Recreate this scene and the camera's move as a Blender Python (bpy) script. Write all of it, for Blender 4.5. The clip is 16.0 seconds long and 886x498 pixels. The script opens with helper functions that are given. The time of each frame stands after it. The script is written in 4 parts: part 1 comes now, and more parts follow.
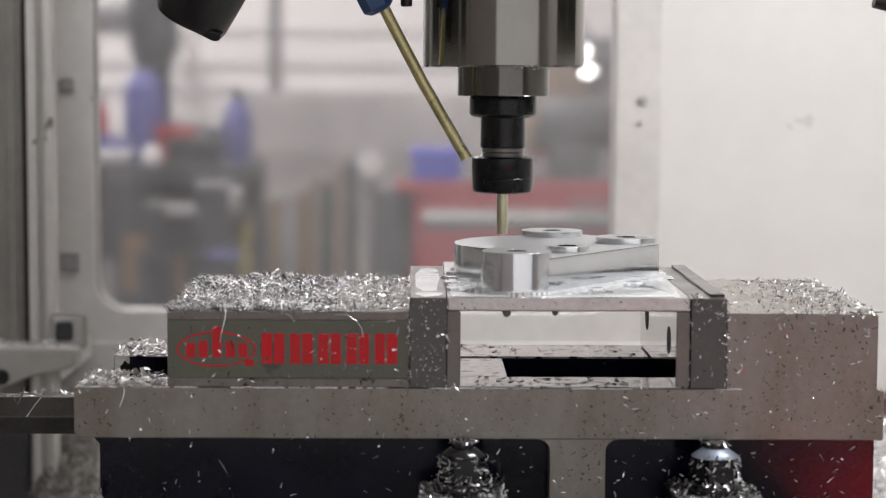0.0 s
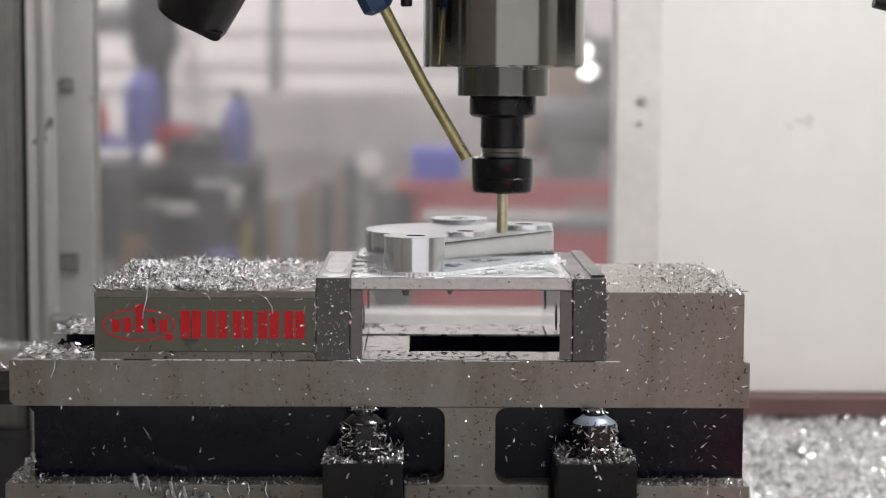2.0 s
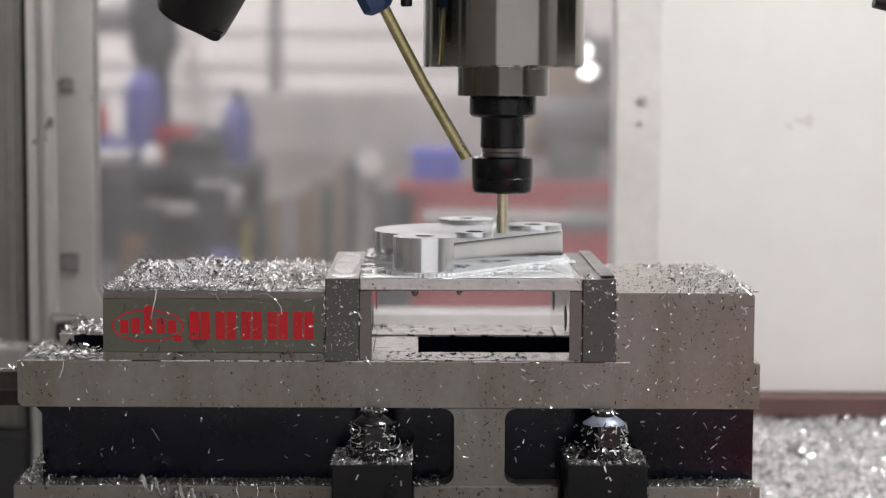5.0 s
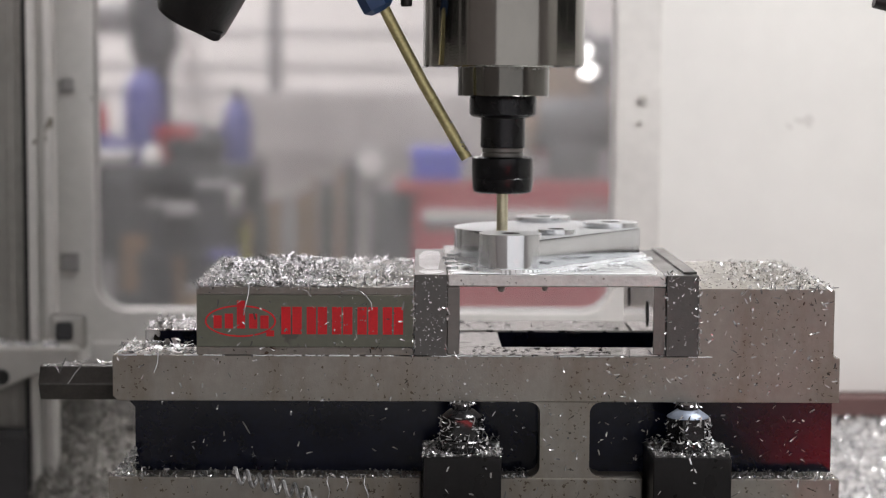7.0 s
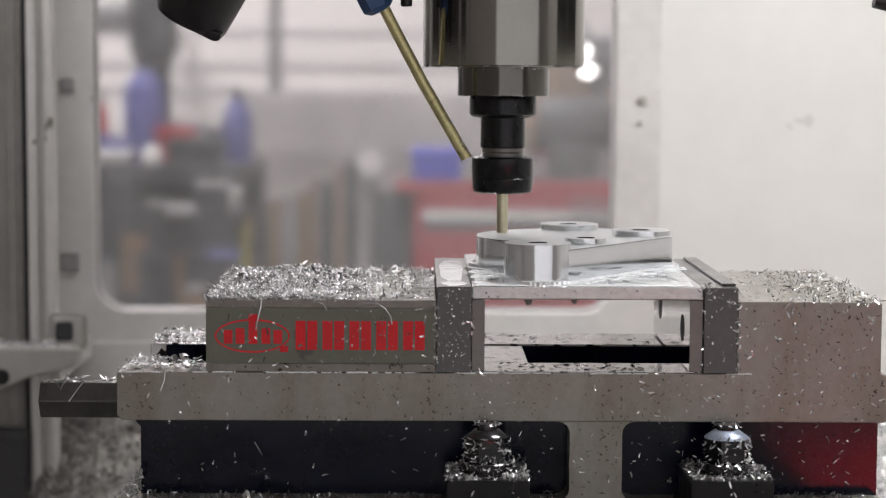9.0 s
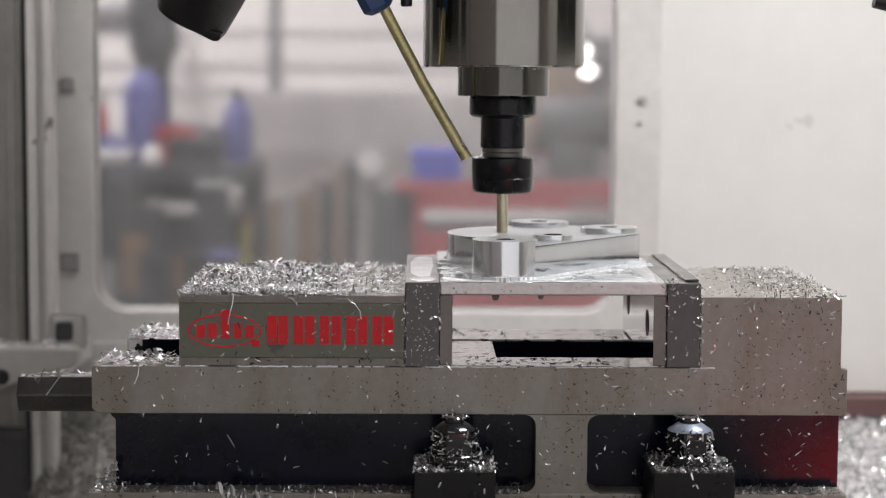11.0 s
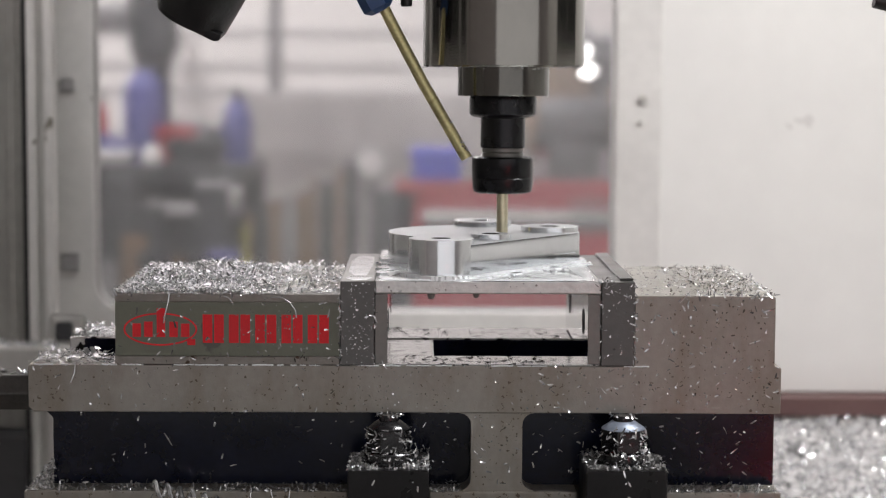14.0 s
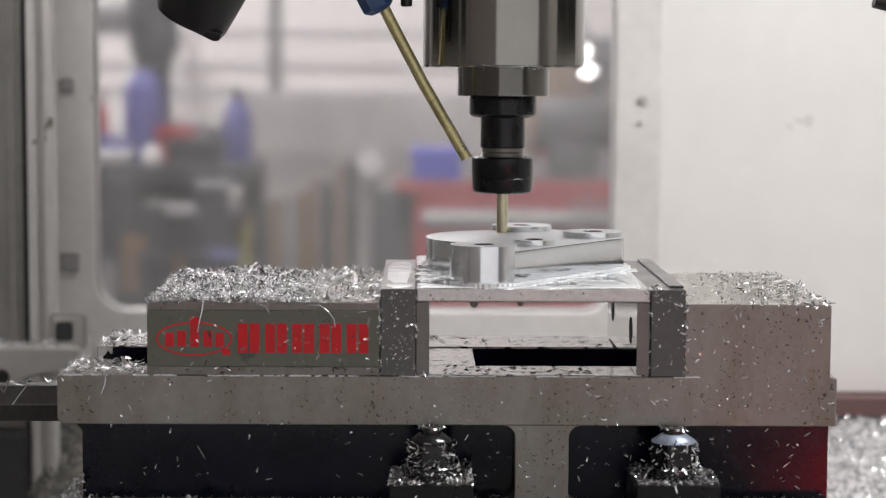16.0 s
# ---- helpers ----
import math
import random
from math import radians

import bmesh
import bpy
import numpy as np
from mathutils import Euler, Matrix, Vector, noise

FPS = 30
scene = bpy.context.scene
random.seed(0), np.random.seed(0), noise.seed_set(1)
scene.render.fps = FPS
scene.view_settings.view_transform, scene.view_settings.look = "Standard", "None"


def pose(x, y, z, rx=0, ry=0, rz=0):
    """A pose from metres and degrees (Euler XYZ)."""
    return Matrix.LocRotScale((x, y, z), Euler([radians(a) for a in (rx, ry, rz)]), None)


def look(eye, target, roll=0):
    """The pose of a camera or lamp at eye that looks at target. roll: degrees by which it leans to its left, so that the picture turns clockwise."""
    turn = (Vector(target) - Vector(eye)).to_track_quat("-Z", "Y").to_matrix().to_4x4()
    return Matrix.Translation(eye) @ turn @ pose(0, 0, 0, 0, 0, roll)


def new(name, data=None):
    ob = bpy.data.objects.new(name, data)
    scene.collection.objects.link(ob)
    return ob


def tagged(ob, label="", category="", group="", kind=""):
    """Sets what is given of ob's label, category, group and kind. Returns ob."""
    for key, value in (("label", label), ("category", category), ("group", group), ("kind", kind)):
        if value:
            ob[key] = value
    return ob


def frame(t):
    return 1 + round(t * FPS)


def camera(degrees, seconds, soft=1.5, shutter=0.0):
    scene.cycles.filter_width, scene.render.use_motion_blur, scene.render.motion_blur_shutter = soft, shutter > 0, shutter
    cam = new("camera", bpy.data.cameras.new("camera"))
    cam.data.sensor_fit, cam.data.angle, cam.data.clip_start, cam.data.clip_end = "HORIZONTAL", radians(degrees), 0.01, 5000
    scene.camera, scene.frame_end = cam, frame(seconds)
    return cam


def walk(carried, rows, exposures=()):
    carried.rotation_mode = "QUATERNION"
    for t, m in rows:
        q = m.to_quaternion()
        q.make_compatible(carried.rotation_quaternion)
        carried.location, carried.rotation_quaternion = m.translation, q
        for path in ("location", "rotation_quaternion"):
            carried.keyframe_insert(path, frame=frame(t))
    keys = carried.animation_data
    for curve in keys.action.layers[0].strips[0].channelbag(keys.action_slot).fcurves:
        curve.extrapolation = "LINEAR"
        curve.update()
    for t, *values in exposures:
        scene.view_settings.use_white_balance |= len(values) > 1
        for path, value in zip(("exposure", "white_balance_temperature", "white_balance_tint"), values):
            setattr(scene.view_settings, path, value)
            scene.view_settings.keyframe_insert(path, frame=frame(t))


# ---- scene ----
MM = 0.001
cam = camera(25.93, 16.0, soft=1.1)
EYE = (-0.047, -1.085, 0.2283)
VIEW = look(EYE, (EYE[0] + 0.0125, EYE[1] + 0.99585, EYE[2] - 0.09019), 0.327)
cam.data.dof.use_dof = True
cam.data.dof.focus_distance = 1.02
cam.data.dof.aperture_fstop = 8.5
walk(cam, [(0.0, VIEW), (16.0, VIEW)])

# ---- light ----
scene.view_settings.exposure = 0.1
world = bpy.data.worlds.new("shop_air")
scene.world = world
world.use_nodes = True
world.node_tree.nodes["Background"].inputs[0].default_value = (0.9, 0.95, 1.0, 1)
world.node_tree.nodes["Background"].inputs[1].default_value = 0.05


def area_lamp(name, eye, target, sx, sy, watts, color):
    data = bpy.data.lights.new(name, "AREA")
    data.shape, data.size, data.size_y, data.energy, data.color = "RECTANGLE", sx, sy, watts, color
    ob = new(name, data)
    ob.matrix_basis = look(eye, target)
    return ob


# lamp under the enclosure's roof, lamps under the shop ceiling, and added fills
area_lamp("enclosure_light", (0.52, -0.07, 0.96), (0.36, 0.15, 0.0), 0.5, 0.12, 9.0, (1.0, 0.99, 0.98))
# unseen fill, added to brighten the left column and window frame
area_lamp("enclosure_light", (-0.40, 0.30, 0.64), (-0.36, 0.46, 0.52), 0.3, 0.06, 2.2, (1.0, 0.975, 0.985))
area_lamp("shop_light", (-1.5, 4.6, 2.85), (-1.5, 4.6, 0.0), 3.0, 1.2, 165, (1.0, 0.965, 0.985))
# unseen second shop lamp, added to brighten the cabinet and bench fronts
area_lamp("shop_light", (-0.6, 1.9, 2.85), (-0.6, 1.9, 0.0), 3.0, 0.6, 96, (1.0, 0.965, 0.985))
# unseen bright panel behind the camera, added to light the metal and mirror in it
area_lamp("front_fill_panel", (1.7, -3.97, 0.7), (1.7, 0.0, 0.7), 5.2, 2.6, 29, (0.97, 0.975, 1.0))


# ---- materials ----
def mat(name, color, rough=0.5, metal=0.0, vary=0.15, scale=40.0, bump=0.0, bump_scale=200.0, spots=None, spot_scale=60.0,
        spot_size=0.62, island=0.0, coat=0.0, gloss=0.5, stain=None, streak=0.0):
    """Principled surface with grain at two scales, optional dirt spots and relief."""
    m = bpy.data.materials.new(name)
    m.use_nodes = True
    nt = m.node_tree
    nodes, links = nt.nodes, nt.links
    b = nodes["Principled BSDF"]
    b.inputs["Metallic"].default_value = metal
    b.inputs["Specular IOR Level"].default_value = gloss
    b.inputs["Coat Weight"].default_value = coat
    tc = nodes.new("ShaderNodeTexCoord")
    big = nodes.new("ShaderNodeTexNoise")
    big.inputs["Scale"].default_value, big.inputs["Detail"].default_value = scale, 5
    links.new(tc.outputs["Object"], big.inputs["Vector"])
    fine = nodes.new("ShaderNodeTexNoise")
    fine.inputs["Scale"].default_value, fine.inputs["Detail"].default_value = scale * 9, 3
    links.new(tc.outputs["Object"], fine.inputs["Vector"])
    add = nodes.new("ShaderNodeMath")
    add.operation = "MULTIPLY_ADD"
    links.new(fine.outputs["Fac"], add.inputs[0])
    add.inputs[1].default_value = 0.5
    links.new(big.outputs["Fac"], add.inputs[2])
    rng = nodes.new("ShaderNodeMapRange")
    links.new(add.outputs[0], rng.inputs["Value"])
    rng.inputs["From Min"].default_value, rng.inputs["From Max"].default_value = 0.45, 1.05
    rng.inputs["To Min"].default_value, rng.inputs["To Max"].default_value = 1 - vary, 1 + vary
    mul = nodes.new("ShaderNodeVectorMath")
    mul.operation = "SCALE"
    mul.inputs[0].default_value = color
    links.new(rng.outputs["Result"], mul.inputs["Scale"])
    col = mul.outputs["Vector"]
    if island:
        geo = nodes.new("ShaderNodeNewGeometry")
        r2 = nodes.new("ShaderNodeMapRange")
        links.new(geo.outputs["Random Per Island"], r2.inputs["Value"])
        r2.inputs["To Min"].default_value, r2.inputs["To Max"].default_value = 1 - island, 1 + island * 0.3
        m2 = nodes.new("ShaderNodeVectorMath")
        m2.operation = "SCALE"
        links.new(col, m2.inputs[0])
        links.new(r2.outputs["Result"], m2.inputs["Scale"])
        col = m2.outputs["Vector"]
    if stain:
        wet = nodes.new("ShaderNodeTexNoise")
        wet.inputs["Scale"].default_value, wet.inputs["Detail"].default_value, wet.inputs["Roughness"].default_value = 16, 8, 0.7
        squash = nodes.new("ShaderNodeMapping")
        squash.inputs["Scale"].default_value = (1.0, 1.0, 0.35)
        links.new(tc.outputs["Object"], squash.inputs["Vector"])
        links.new(squash.outputs["Vector"], wet.inputs["Vector"])
        ws = nodes.new("ShaderNodeMapRange")
        links.new(wet.outputs["Fac"], ws.inputs["Value"])
        ws.inputs["From Min"].default_value, ws.inputs["From Max"].default_value = 0.46, 0.65
        ws.inputs["To Max"].default_value = 0.55
        wm = nodes.new("ShaderNodeMix")
        wm.data_type = "RGBA"
        links.new(ws.outputs["Result"], wm.inputs["Factor"])
        links.new(col, wm.inputs["A"])
        wm.inputs["B"].default_value = (*stain, 1)
        col = wm.outputs["Result"]
    if spots:
        sp = nodes.new("ShaderNodeTexNoise")
        sp.inputs["Scale"].default_value, sp.inputs["Detail"].default_value = spot_scale, 4
        links.new(tc.outputs["Object"], sp.inputs["Vector"])
        st = nodes.new("ShaderNodeMapRange")
        if stain:
            near = nodes.new("ShaderNodeMath")
            near.operation = "MULTIPLY_ADD"
            links.new(wet.outputs["Fac"], near.inputs[0])
            near.inputs[1].default_value = 0.5
            links.new(sp.outputs["Fac"], near.inputs[2])
            shift = nodes.new("ShaderNodeMath")
            shift.operation = "SUBTRACT"
            links.new(near.outputs[0], shift.inputs[0])
            shift.inputs[1].default_value = 0.25
            links.new(shift.outputs[0], st.inputs["Value"])
        else:
            links.new(sp.outputs["Fac"], st.inputs["Value"])
        st.inputs["From Min"].default_value, st.inputs["From Max"].default_value = spot_size, spot_size + 0.025
        mix = nodes.new("ShaderNodeMix")
        mix.data_type = "RGBA"
        links.new(st.outputs["Result"], mix.inputs["Factor"])
        links.new(col, mix.inputs["A"])
        mix.inputs["B"].default_value = (*spots, 1)
        col = mix.outputs["Result"]
    links.new(col, b.inputs["Base Color"])
    rr = nodes.new("ShaderNodeMapRange")
    links.new(big.outputs["Fac"], rr.inputs["Value"])
    rr.inputs["From Min"].default_value, rr.inputs["From Max"].default_value = 0.3, 0.7
    rr.inputs["To Min"].default_value, rr.inputs["To Max"].default_value = rough * 0.8, min(1.0, rough * 1.2)
    links.new(rr.outputs["Result"], b.inputs["Roughness"])
    if bump:
        bn = nodes.new("ShaderNodeTexNoise")
        if streak:
            long = nodes.new("ShaderNodeMapping")
            long.inputs["Scale"].default_value = (1.0, 1.0, streak)
            links.new(tc.outputs["Object"], long.inputs["Vector"])
        bn.inputs["Scale"].default_value, bn.inputs["Detail"].default_value = bump_scale, 4
        links.new(long.outputs["Vector"] if streak else tc.outputs["Object"], bn.inputs["Vector"])
        bp = nodes.new("ShaderNodeBump")
        bp.inputs["Strength"].default_value, bp.inputs["Distance"].default_value = bump, 0.001
        links.new(bn.outputs["Fac"], bp.inputs["Height"])
        links.new(bp.outputs["Normal"], b.inputs["Normal"])
    return m


def glow(name, color, strength):
    m = bpy.data.materials.new(name)
    m.use_nodes = True
    b = m.node_tree.nodes["Principled BSDF"]
    b.inputs["Emission Color"].default_value = (*color, 1)
    b.inputs["Emission Strength"].default_value = strength
    return m


CAST = mat("ground_cast_iron", (0.332, 0.314, 0.287), 0.45, 0.5, 0.2, 22, 0.07, 900, (0.12, 0.095, 0.07), 420, 0.655, stain=(0.20, 0.155, 0.11))
CAST_DARK = mat("dull_cast_iron", (0.27, 0.255, 0.235), 0.5, 0.5, 0.2, 30, 0.2, 700, (0.09, 0.06, 0.04), 120, 0.67, stain=(0.17, 0.14, 0.11))
JAW = mat("hardened_jaw_steel", (0.075, 0.072, 0.068), 0.42, 0.5, 0.15, 30, 0.08, 900, coat=0.6)
POLISHED = mat("polished_ground_steel", (0.62, 0.61, 0.60), 0.07, 1.0, 0.08, 30, 0.015, 900)
STEEL = mat("ground_steel", (0.21, 0.205, 0.195), 0.46, 0.85, 0.15, 30, 0.06, 800, (0.03, 0.028, 0.025), 85, 0.74)
RAIL = mat("wet_rail_steel", (0.42, 0.41, 0.40), 0.16, 0.85, 0.15, 40, 0.06, 300, (0.008, 0.007, 0.006), 130, 0.575)
NAVY = mat("dark_blue_paint", (0.004, 0.0055, 0.016), 0.15, 0.0, 0.6, 30, 0.02, 60, gloss=0.3)
PLATE = mat("green_grey_label", (0.168, 0.18, 0.138), 0.4, 0.0, 0.12, 35, 0.1, 600, (0.11, 0.11, 0.095), 40, 0.62)
RED_PRINT = mat("red_print", (0.80, 0.012, 0.022), 0.5, 0.0, 0.15, 80)
ALU = mat("milled_aluminium", (0.72, 0.735, 0.755), 0.15, 1.0, 0.1, 60, 0.09, 120, streak=0.05)
ALU_SAWN = mat("sawn_aluminium_edge", (0.68, 0.68, 0.67), 0.42, 0.75, 0.22, 45, 0.3, 260, (0.25, 0.24, 0.22), 150, 0.66)
ALU_MILL = mat("tool_marked_aluminium", (0.47, 0.48, 0.49), 0.5, 0.8, 0.14, 70, 0.08, 700)
ALU_TOP = mat("wet_aluminium", (0.76, 0.77, 0.79), 0.19, 0.95, 0.12, 50, 0.08, 120)
CHIP_BED = mat("packed_chips", (0.80, 0.78, 0.78), 0.5, 0.3, 0.5, 120, 0.8, 250)
CHIP = mat("aluminium_chip", (0.88, 0.88, 0.895), 0.17, 0.65, 0.1, 300, 0.15, 900, island=0.74)
# darker copies of the chip materials; the left corner's shade is in their colour
SHADED_BED = mat("packed_chips_shaded", (0.24, 0.23, 0.215), 0.5, 0.3, 0.5, 120, 0.8, 250)
SHADED_CHIP = mat("chip_in_shade", (0.46, 0.44, 0.42), 0.33, 0.6, 0.15, 300, 0.15, 900, island=0.75)
COOLANT = mat("milky_coolant", (0.84, 0.86, 0.88), 0.12, 0.0, 0.1, 60, 0.5, 180, coat=0.5)
MURKY = mat("murky_coolant", (0.24, 0.23, 0.215), 0.12, 0.0, 0.1, 80, coat=0.5)
WET_BLACK = mat("wet_black_steel", (0.022, 0.022, 0.025), 0.2, 0.4, 0.3, 60, 0.15, 300, coat=0.7)
HOLDER_STEEL = mat("dark_ground_holder_steel", (0.13, 0.125, 0.115), 0.12, 1.0, 0.1, 20, 0.02, 900)
HEX_STEEL = mat("oiled_hex_steel", (0.12, 0.115, 0.11), 0.38, 0.8, 0.25, 50, 0.1, 600)
CHROME = mat("ground_spindle_steel", (0.25, 0.24, 0.22), 0.11, 1.0, 0.08, 20, 0.02, 900)
BLACK_OXIDE = mat("black_oxide_steel", (0.016, 0.016, 0.018), 0.26, 0.6, 0.2, 40, 0.05, 800)
BLACK_PLASTIC = mat("black_plastic", (0.012, 0.012, 0.013), 0.4, 0.0, 0.2, 40, 0.2, 600)
GOLD_TOOL = mat("coated_carbide", (0.64, 0.59, 0.42), 0.35, 0.8, 0.15, 200)
BRASS = mat("tarnished_brass", (0.60, 0.55, 0.29), 0.44, 0.8, 0.35, 90, 0.2, 400, (0.42, 0.38, 0.19), 120, 0.62)
BLUE_PLASTIC = mat("blue_plastic", (0.02, 0.07, 0.2), 0.4, 0.0, 0.15, 50)
CLAMP = mat("black_clamp_steel", (0.015, 0.014, 0.015), 0.3, 0.2, 0.3, 60, 0.05, 500, coat=0.08, gloss=0.3)
# pale blue base stands for the light mirrored in the right nut's chamfer
SHEEN_STEEL = mat("steel_with_painted_sheen", (0.33, 0.38, 0.48), 0.42, 0.4, 0.25, 60, 0.1, 500)
DARK_CHIP = mat("dark_chip", (0.15, 0.135, 0.115), 0.35, 0.6, 0.2, 200, island=0.6)
WALL_WHITE = mat("white_enclosure_paint", (0.78, 0.77, 0.75), 0.45, 0.0, 0.05, 4, 0.05, 120, (0.66, 0.645, 0.625), 30, 0.735)
FRAME_GREY = mat("grey_frame_paint", (0.70, 0.685, 0.665), 0.5, 0.0, 0.12, 10, 0.1, 120, (0.22, 0.2, 0.17), 22, 0.7)
COLUMN_DARK = mat("dark_column_enamel", (0.30, 0.29, 0.27), 0.45, 0.2, 0.2, 12, 0.1, 120, (0.09, 0.085, 0.075), 30, 0.68)
COLUMN_GREY = mat("dark_grey_sheet_metal", (0.52, 0.51, 0.485), 0.4, 0.3, 0.15, 12, 0.1, 120)
RUST_RED = mat("brown_red_paint", (0.13, 0.07, 0.066), 0.5, 0.0, 0.15, 20)
# rail grime, also the black that stands for shade in the bores
GRIME_AND_BORE = mat("black_grime_and_bore_shade", (0.008, 0.007, 0.006), 0.95, 0.0, 0.2, 60, gloss=0.0)
GASKET = mat("black_rubber", (0.02, 0.02, 0.02), 0.6)
SHOP_WALL = mat("shop_wall_paint", (0.70, 0.67, 0.65), 0.8, 0.0, 0.06, 1.5)
SHOP_FLOOR = mat("shop_concrete", (0.16, 0.155, 0.15), 0.7, 0.0, 0.2, 3)
DARK_GREY = mat("dark_grey_paint", (0.055, 0.055, 0.06), 0.5, 0.0, 0.3, 9)
MID_GREY = mat("grey_paint", (0.34, 0.33, 0.33), 0.5, 0.0, 0.2, 8)
BIN_BLUE = mat("blue_bin_plastic", (0.03, 0.04, 0.58), 0.5, 0.0, 0.15, 9)
BLUE_DRUM = mat("blue_polythene", (0.13, 0.13, 0.35), 0.5, 0.0, 0.15, 9)
RED_PAINT = mat("red_cabinet_paint", (0.42, 0.022, 0.036), 0.45, 0.0, 0.12, 6)
TAN = mat("raw_timber", (0.27, 0.185, 0.115), 0.7, 0.0, 0.25, 12)
PALE_GREY = mat("pale_grey_paint", (0.62, 0.60, 0.595), 0.6, 0.0, 0.1, 6)
CABINET_GREY = mat("grey_enamel", (0.53, 0.51, 0.495), 0.6, 0.0, 0.25, 5)
PAPER = mat("white_card", (0.8, 0.78, 0.76), 0.7)
YELLOW = mat("yellow_paint", (0.55, 0.5, 0.08), 0.5)
# glow of the added red panel, no real lamp
RED_GLOW = glow("red_glow_panel", (1.0, 0.05, 0.06), 4.2)
LAMP_GLOW = glow("lamp_glass", (1.0, 0.97, 0.95), 18)


# ---- mesh helpers ----
def mesh_of(bm, name, material, smooth=False):
    me = bpy.data.meshes.new(name)
    bmesh.ops.recalc_face_normals(bm, faces=bm.faces)
    bm.to_mesh(me)
    bm.free()
    me.materials.append(material)
    if smooth:
        for p in me.polygons:
            p.use_smooth = True
        me.set_sharp_from_angle(angle=radians(35))
    return me


def part(name, bm, material, parent=None, label="", smooth=False):
    ob = new(name, mesh_of(bm, name, material, smooth))
    if parent is not None:
        ob.parent = parent
    if label:
        tagged(ob, label)
    return ob


def milled_tops(ob, finish=None):
    """Gives the upward faces of a piece their own finish, the matt tool-marked one by default."""
    ob.data.materials.append(finish or ALU_MILL)
    for p in ob.data.polygons:
        if p.normal.z > 0.9:
            p.material_index = 1
    return ob


def thing(name, label, category, at=(0, 0, 0), group="", kind=""):
    ob = new(name)
    ob.empty_display_size = 0.02
    ob.location = at
    return tagged(ob, label, category, group, kind)


def box(x0, x1, y0, y1, z0, z1, bevel=0.0, segments=2, bm=None):
    """A bevelled block, in millimetres."""
    own = bmesh.new()
    bmesh.ops.create_cube(own, size=1)
    m = pose((x0 + x1) / 2 * MM, (y0 + y1) / 2 * MM, (z0 + z1) / 2 * MM) @ Matrix.Diagonal(
        ((x1 - x0) * MM, (y1 - y0) * MM, (z1 - z0) * MM, 1))
    bmesh.ops.transform(own, matrix=m, verts=own.verts)
    if bevel:
        bmesh.ops.bevel(own, geom=own.edges[:], offset=bevel * MM, segments=segments, profile=0.5, affect="EDGES")
    if bm is None:
        return own
    me = bpy.data.meshes.new("piece")
    own.to_mesh(me)
    own.free()
    bm.from_mesh(me)
    bpy.data.meshes.remove(me)
    return bm


def prism(points, y0, y1, bevel=0.0, axis="y", bm=None):
    """An outline in millimetres (x, z along y; x, y along z; y, z along x), pushed from y0 to y1."""
    bm = bm or bmesh.new()
    def place(p, d):
        a, b = p
        return {"y": (a, d, b), "z": (a, b, d), "x": (d, a, b)}[axis]
    v = [bm.verts.new(Vector(place(p, y0)) * MM) for p in points]
    f = bm.faces.new(v)
    r = bmesh.ops.extrude_face_region(bm, geom=[f])
    top = [e for e in r["geom"] if isinstance(e, bmesh.types.BMVert)]
    shift = Vector(place((0, 0), y1 - y0)) * MM
    bmesh.ops.translate(bm, verts=top, vec=shift)
    if bevel:
        edges = [e for e in bm.edges if len(e.link_faces) == 2 and e.calc_face_angle(0) > 0.9]
        bmesh.ops.bevel(bm, geom=edges, offset=bevel * MM, segments=2, profile=0.5, affect="EDGES")
    return bm


def lathe(profile, at=(0, 0, 0), turns=48, bm=None, tip=None):
    """A turned body about z: (radius, height) in millimetres, from bottom to top; tip is a pose."""
    bm = bm or bmesh.new()
    m = (tip or Matrix()) @ Matrix.Translation(Vector(at) * MM)
    rings = []
    for r, z in profile:
        if r <= 0:
            rings.append([bm.verts.new(m @ Vector((0, 0, z * MM)))])
        else:
            rings.append([bm.verts.new(m @ Vector((r * MM * math.cos(a), r * MM * math.sin(a), z * MM)))
                          for a in (2 * math.pi * k / turns for k in range(turns))])
    for lo, hi in zip(rings, rings[1:]):
        for k in range(turns):
            a, b = lo[k % len(lo)], lo[(k + 1) % len(lo)]
            c, d = hi[(k + 1) % len(hi)], hi[k % len(hi)]
            face = [a, b, c, d]
            face = [q for i, q in enumerate(face) if q not in face[:i]]
            if len(face) > 2:
                bm.faces.new(face)
    for ring, flip in ((rings[0], True), (rings[-1], False)):
        if len(ring) > 2:
            bm.faces.new(ring[::-1] if flip else ring)
    return bm


def arc(cx, cy, r, a0, a1, n=8):
    return [(cx + r * math.cos(radians(a0 + (a1 - a0) * k / n)), cy + r * math.sin(radians(a0 + (a1 - a0) * k / n)))
            for k in range(n + 1)]


def tube(points, radius, turns=16):
    """A round pipe through points, in millimetres."""
    bm = bmesh.new()
    pts = [Vector(p) * MM for p in points]
    rings = []
    for i, p in enumerate(pts):
        d = (pts[min(i + 1, len(pts) - 1)] - pts[max(i - 1, 0)]).normalized()
        u = d.cross(Vector((0, 1, 0.1))).normalized()
        w = d.cross(u)
        rings.append([bm.verts.new(p + radius * MM * (u * math.cos(a) + w * math.sin(a)))
                      for a in (2 * math.pi * k / turns for k in range(turns))])
    for lo, hi in zip(rings, rings[1:]):
        for k in range(turns):
            bm.faces.new((lo[k], lo[(k + 1) % turns], hi[(k + 1) % turns], hi[k]))
    bm.faces.new(rings[0])
    bm.faces.new(rings[-1][::-1])
    return bm


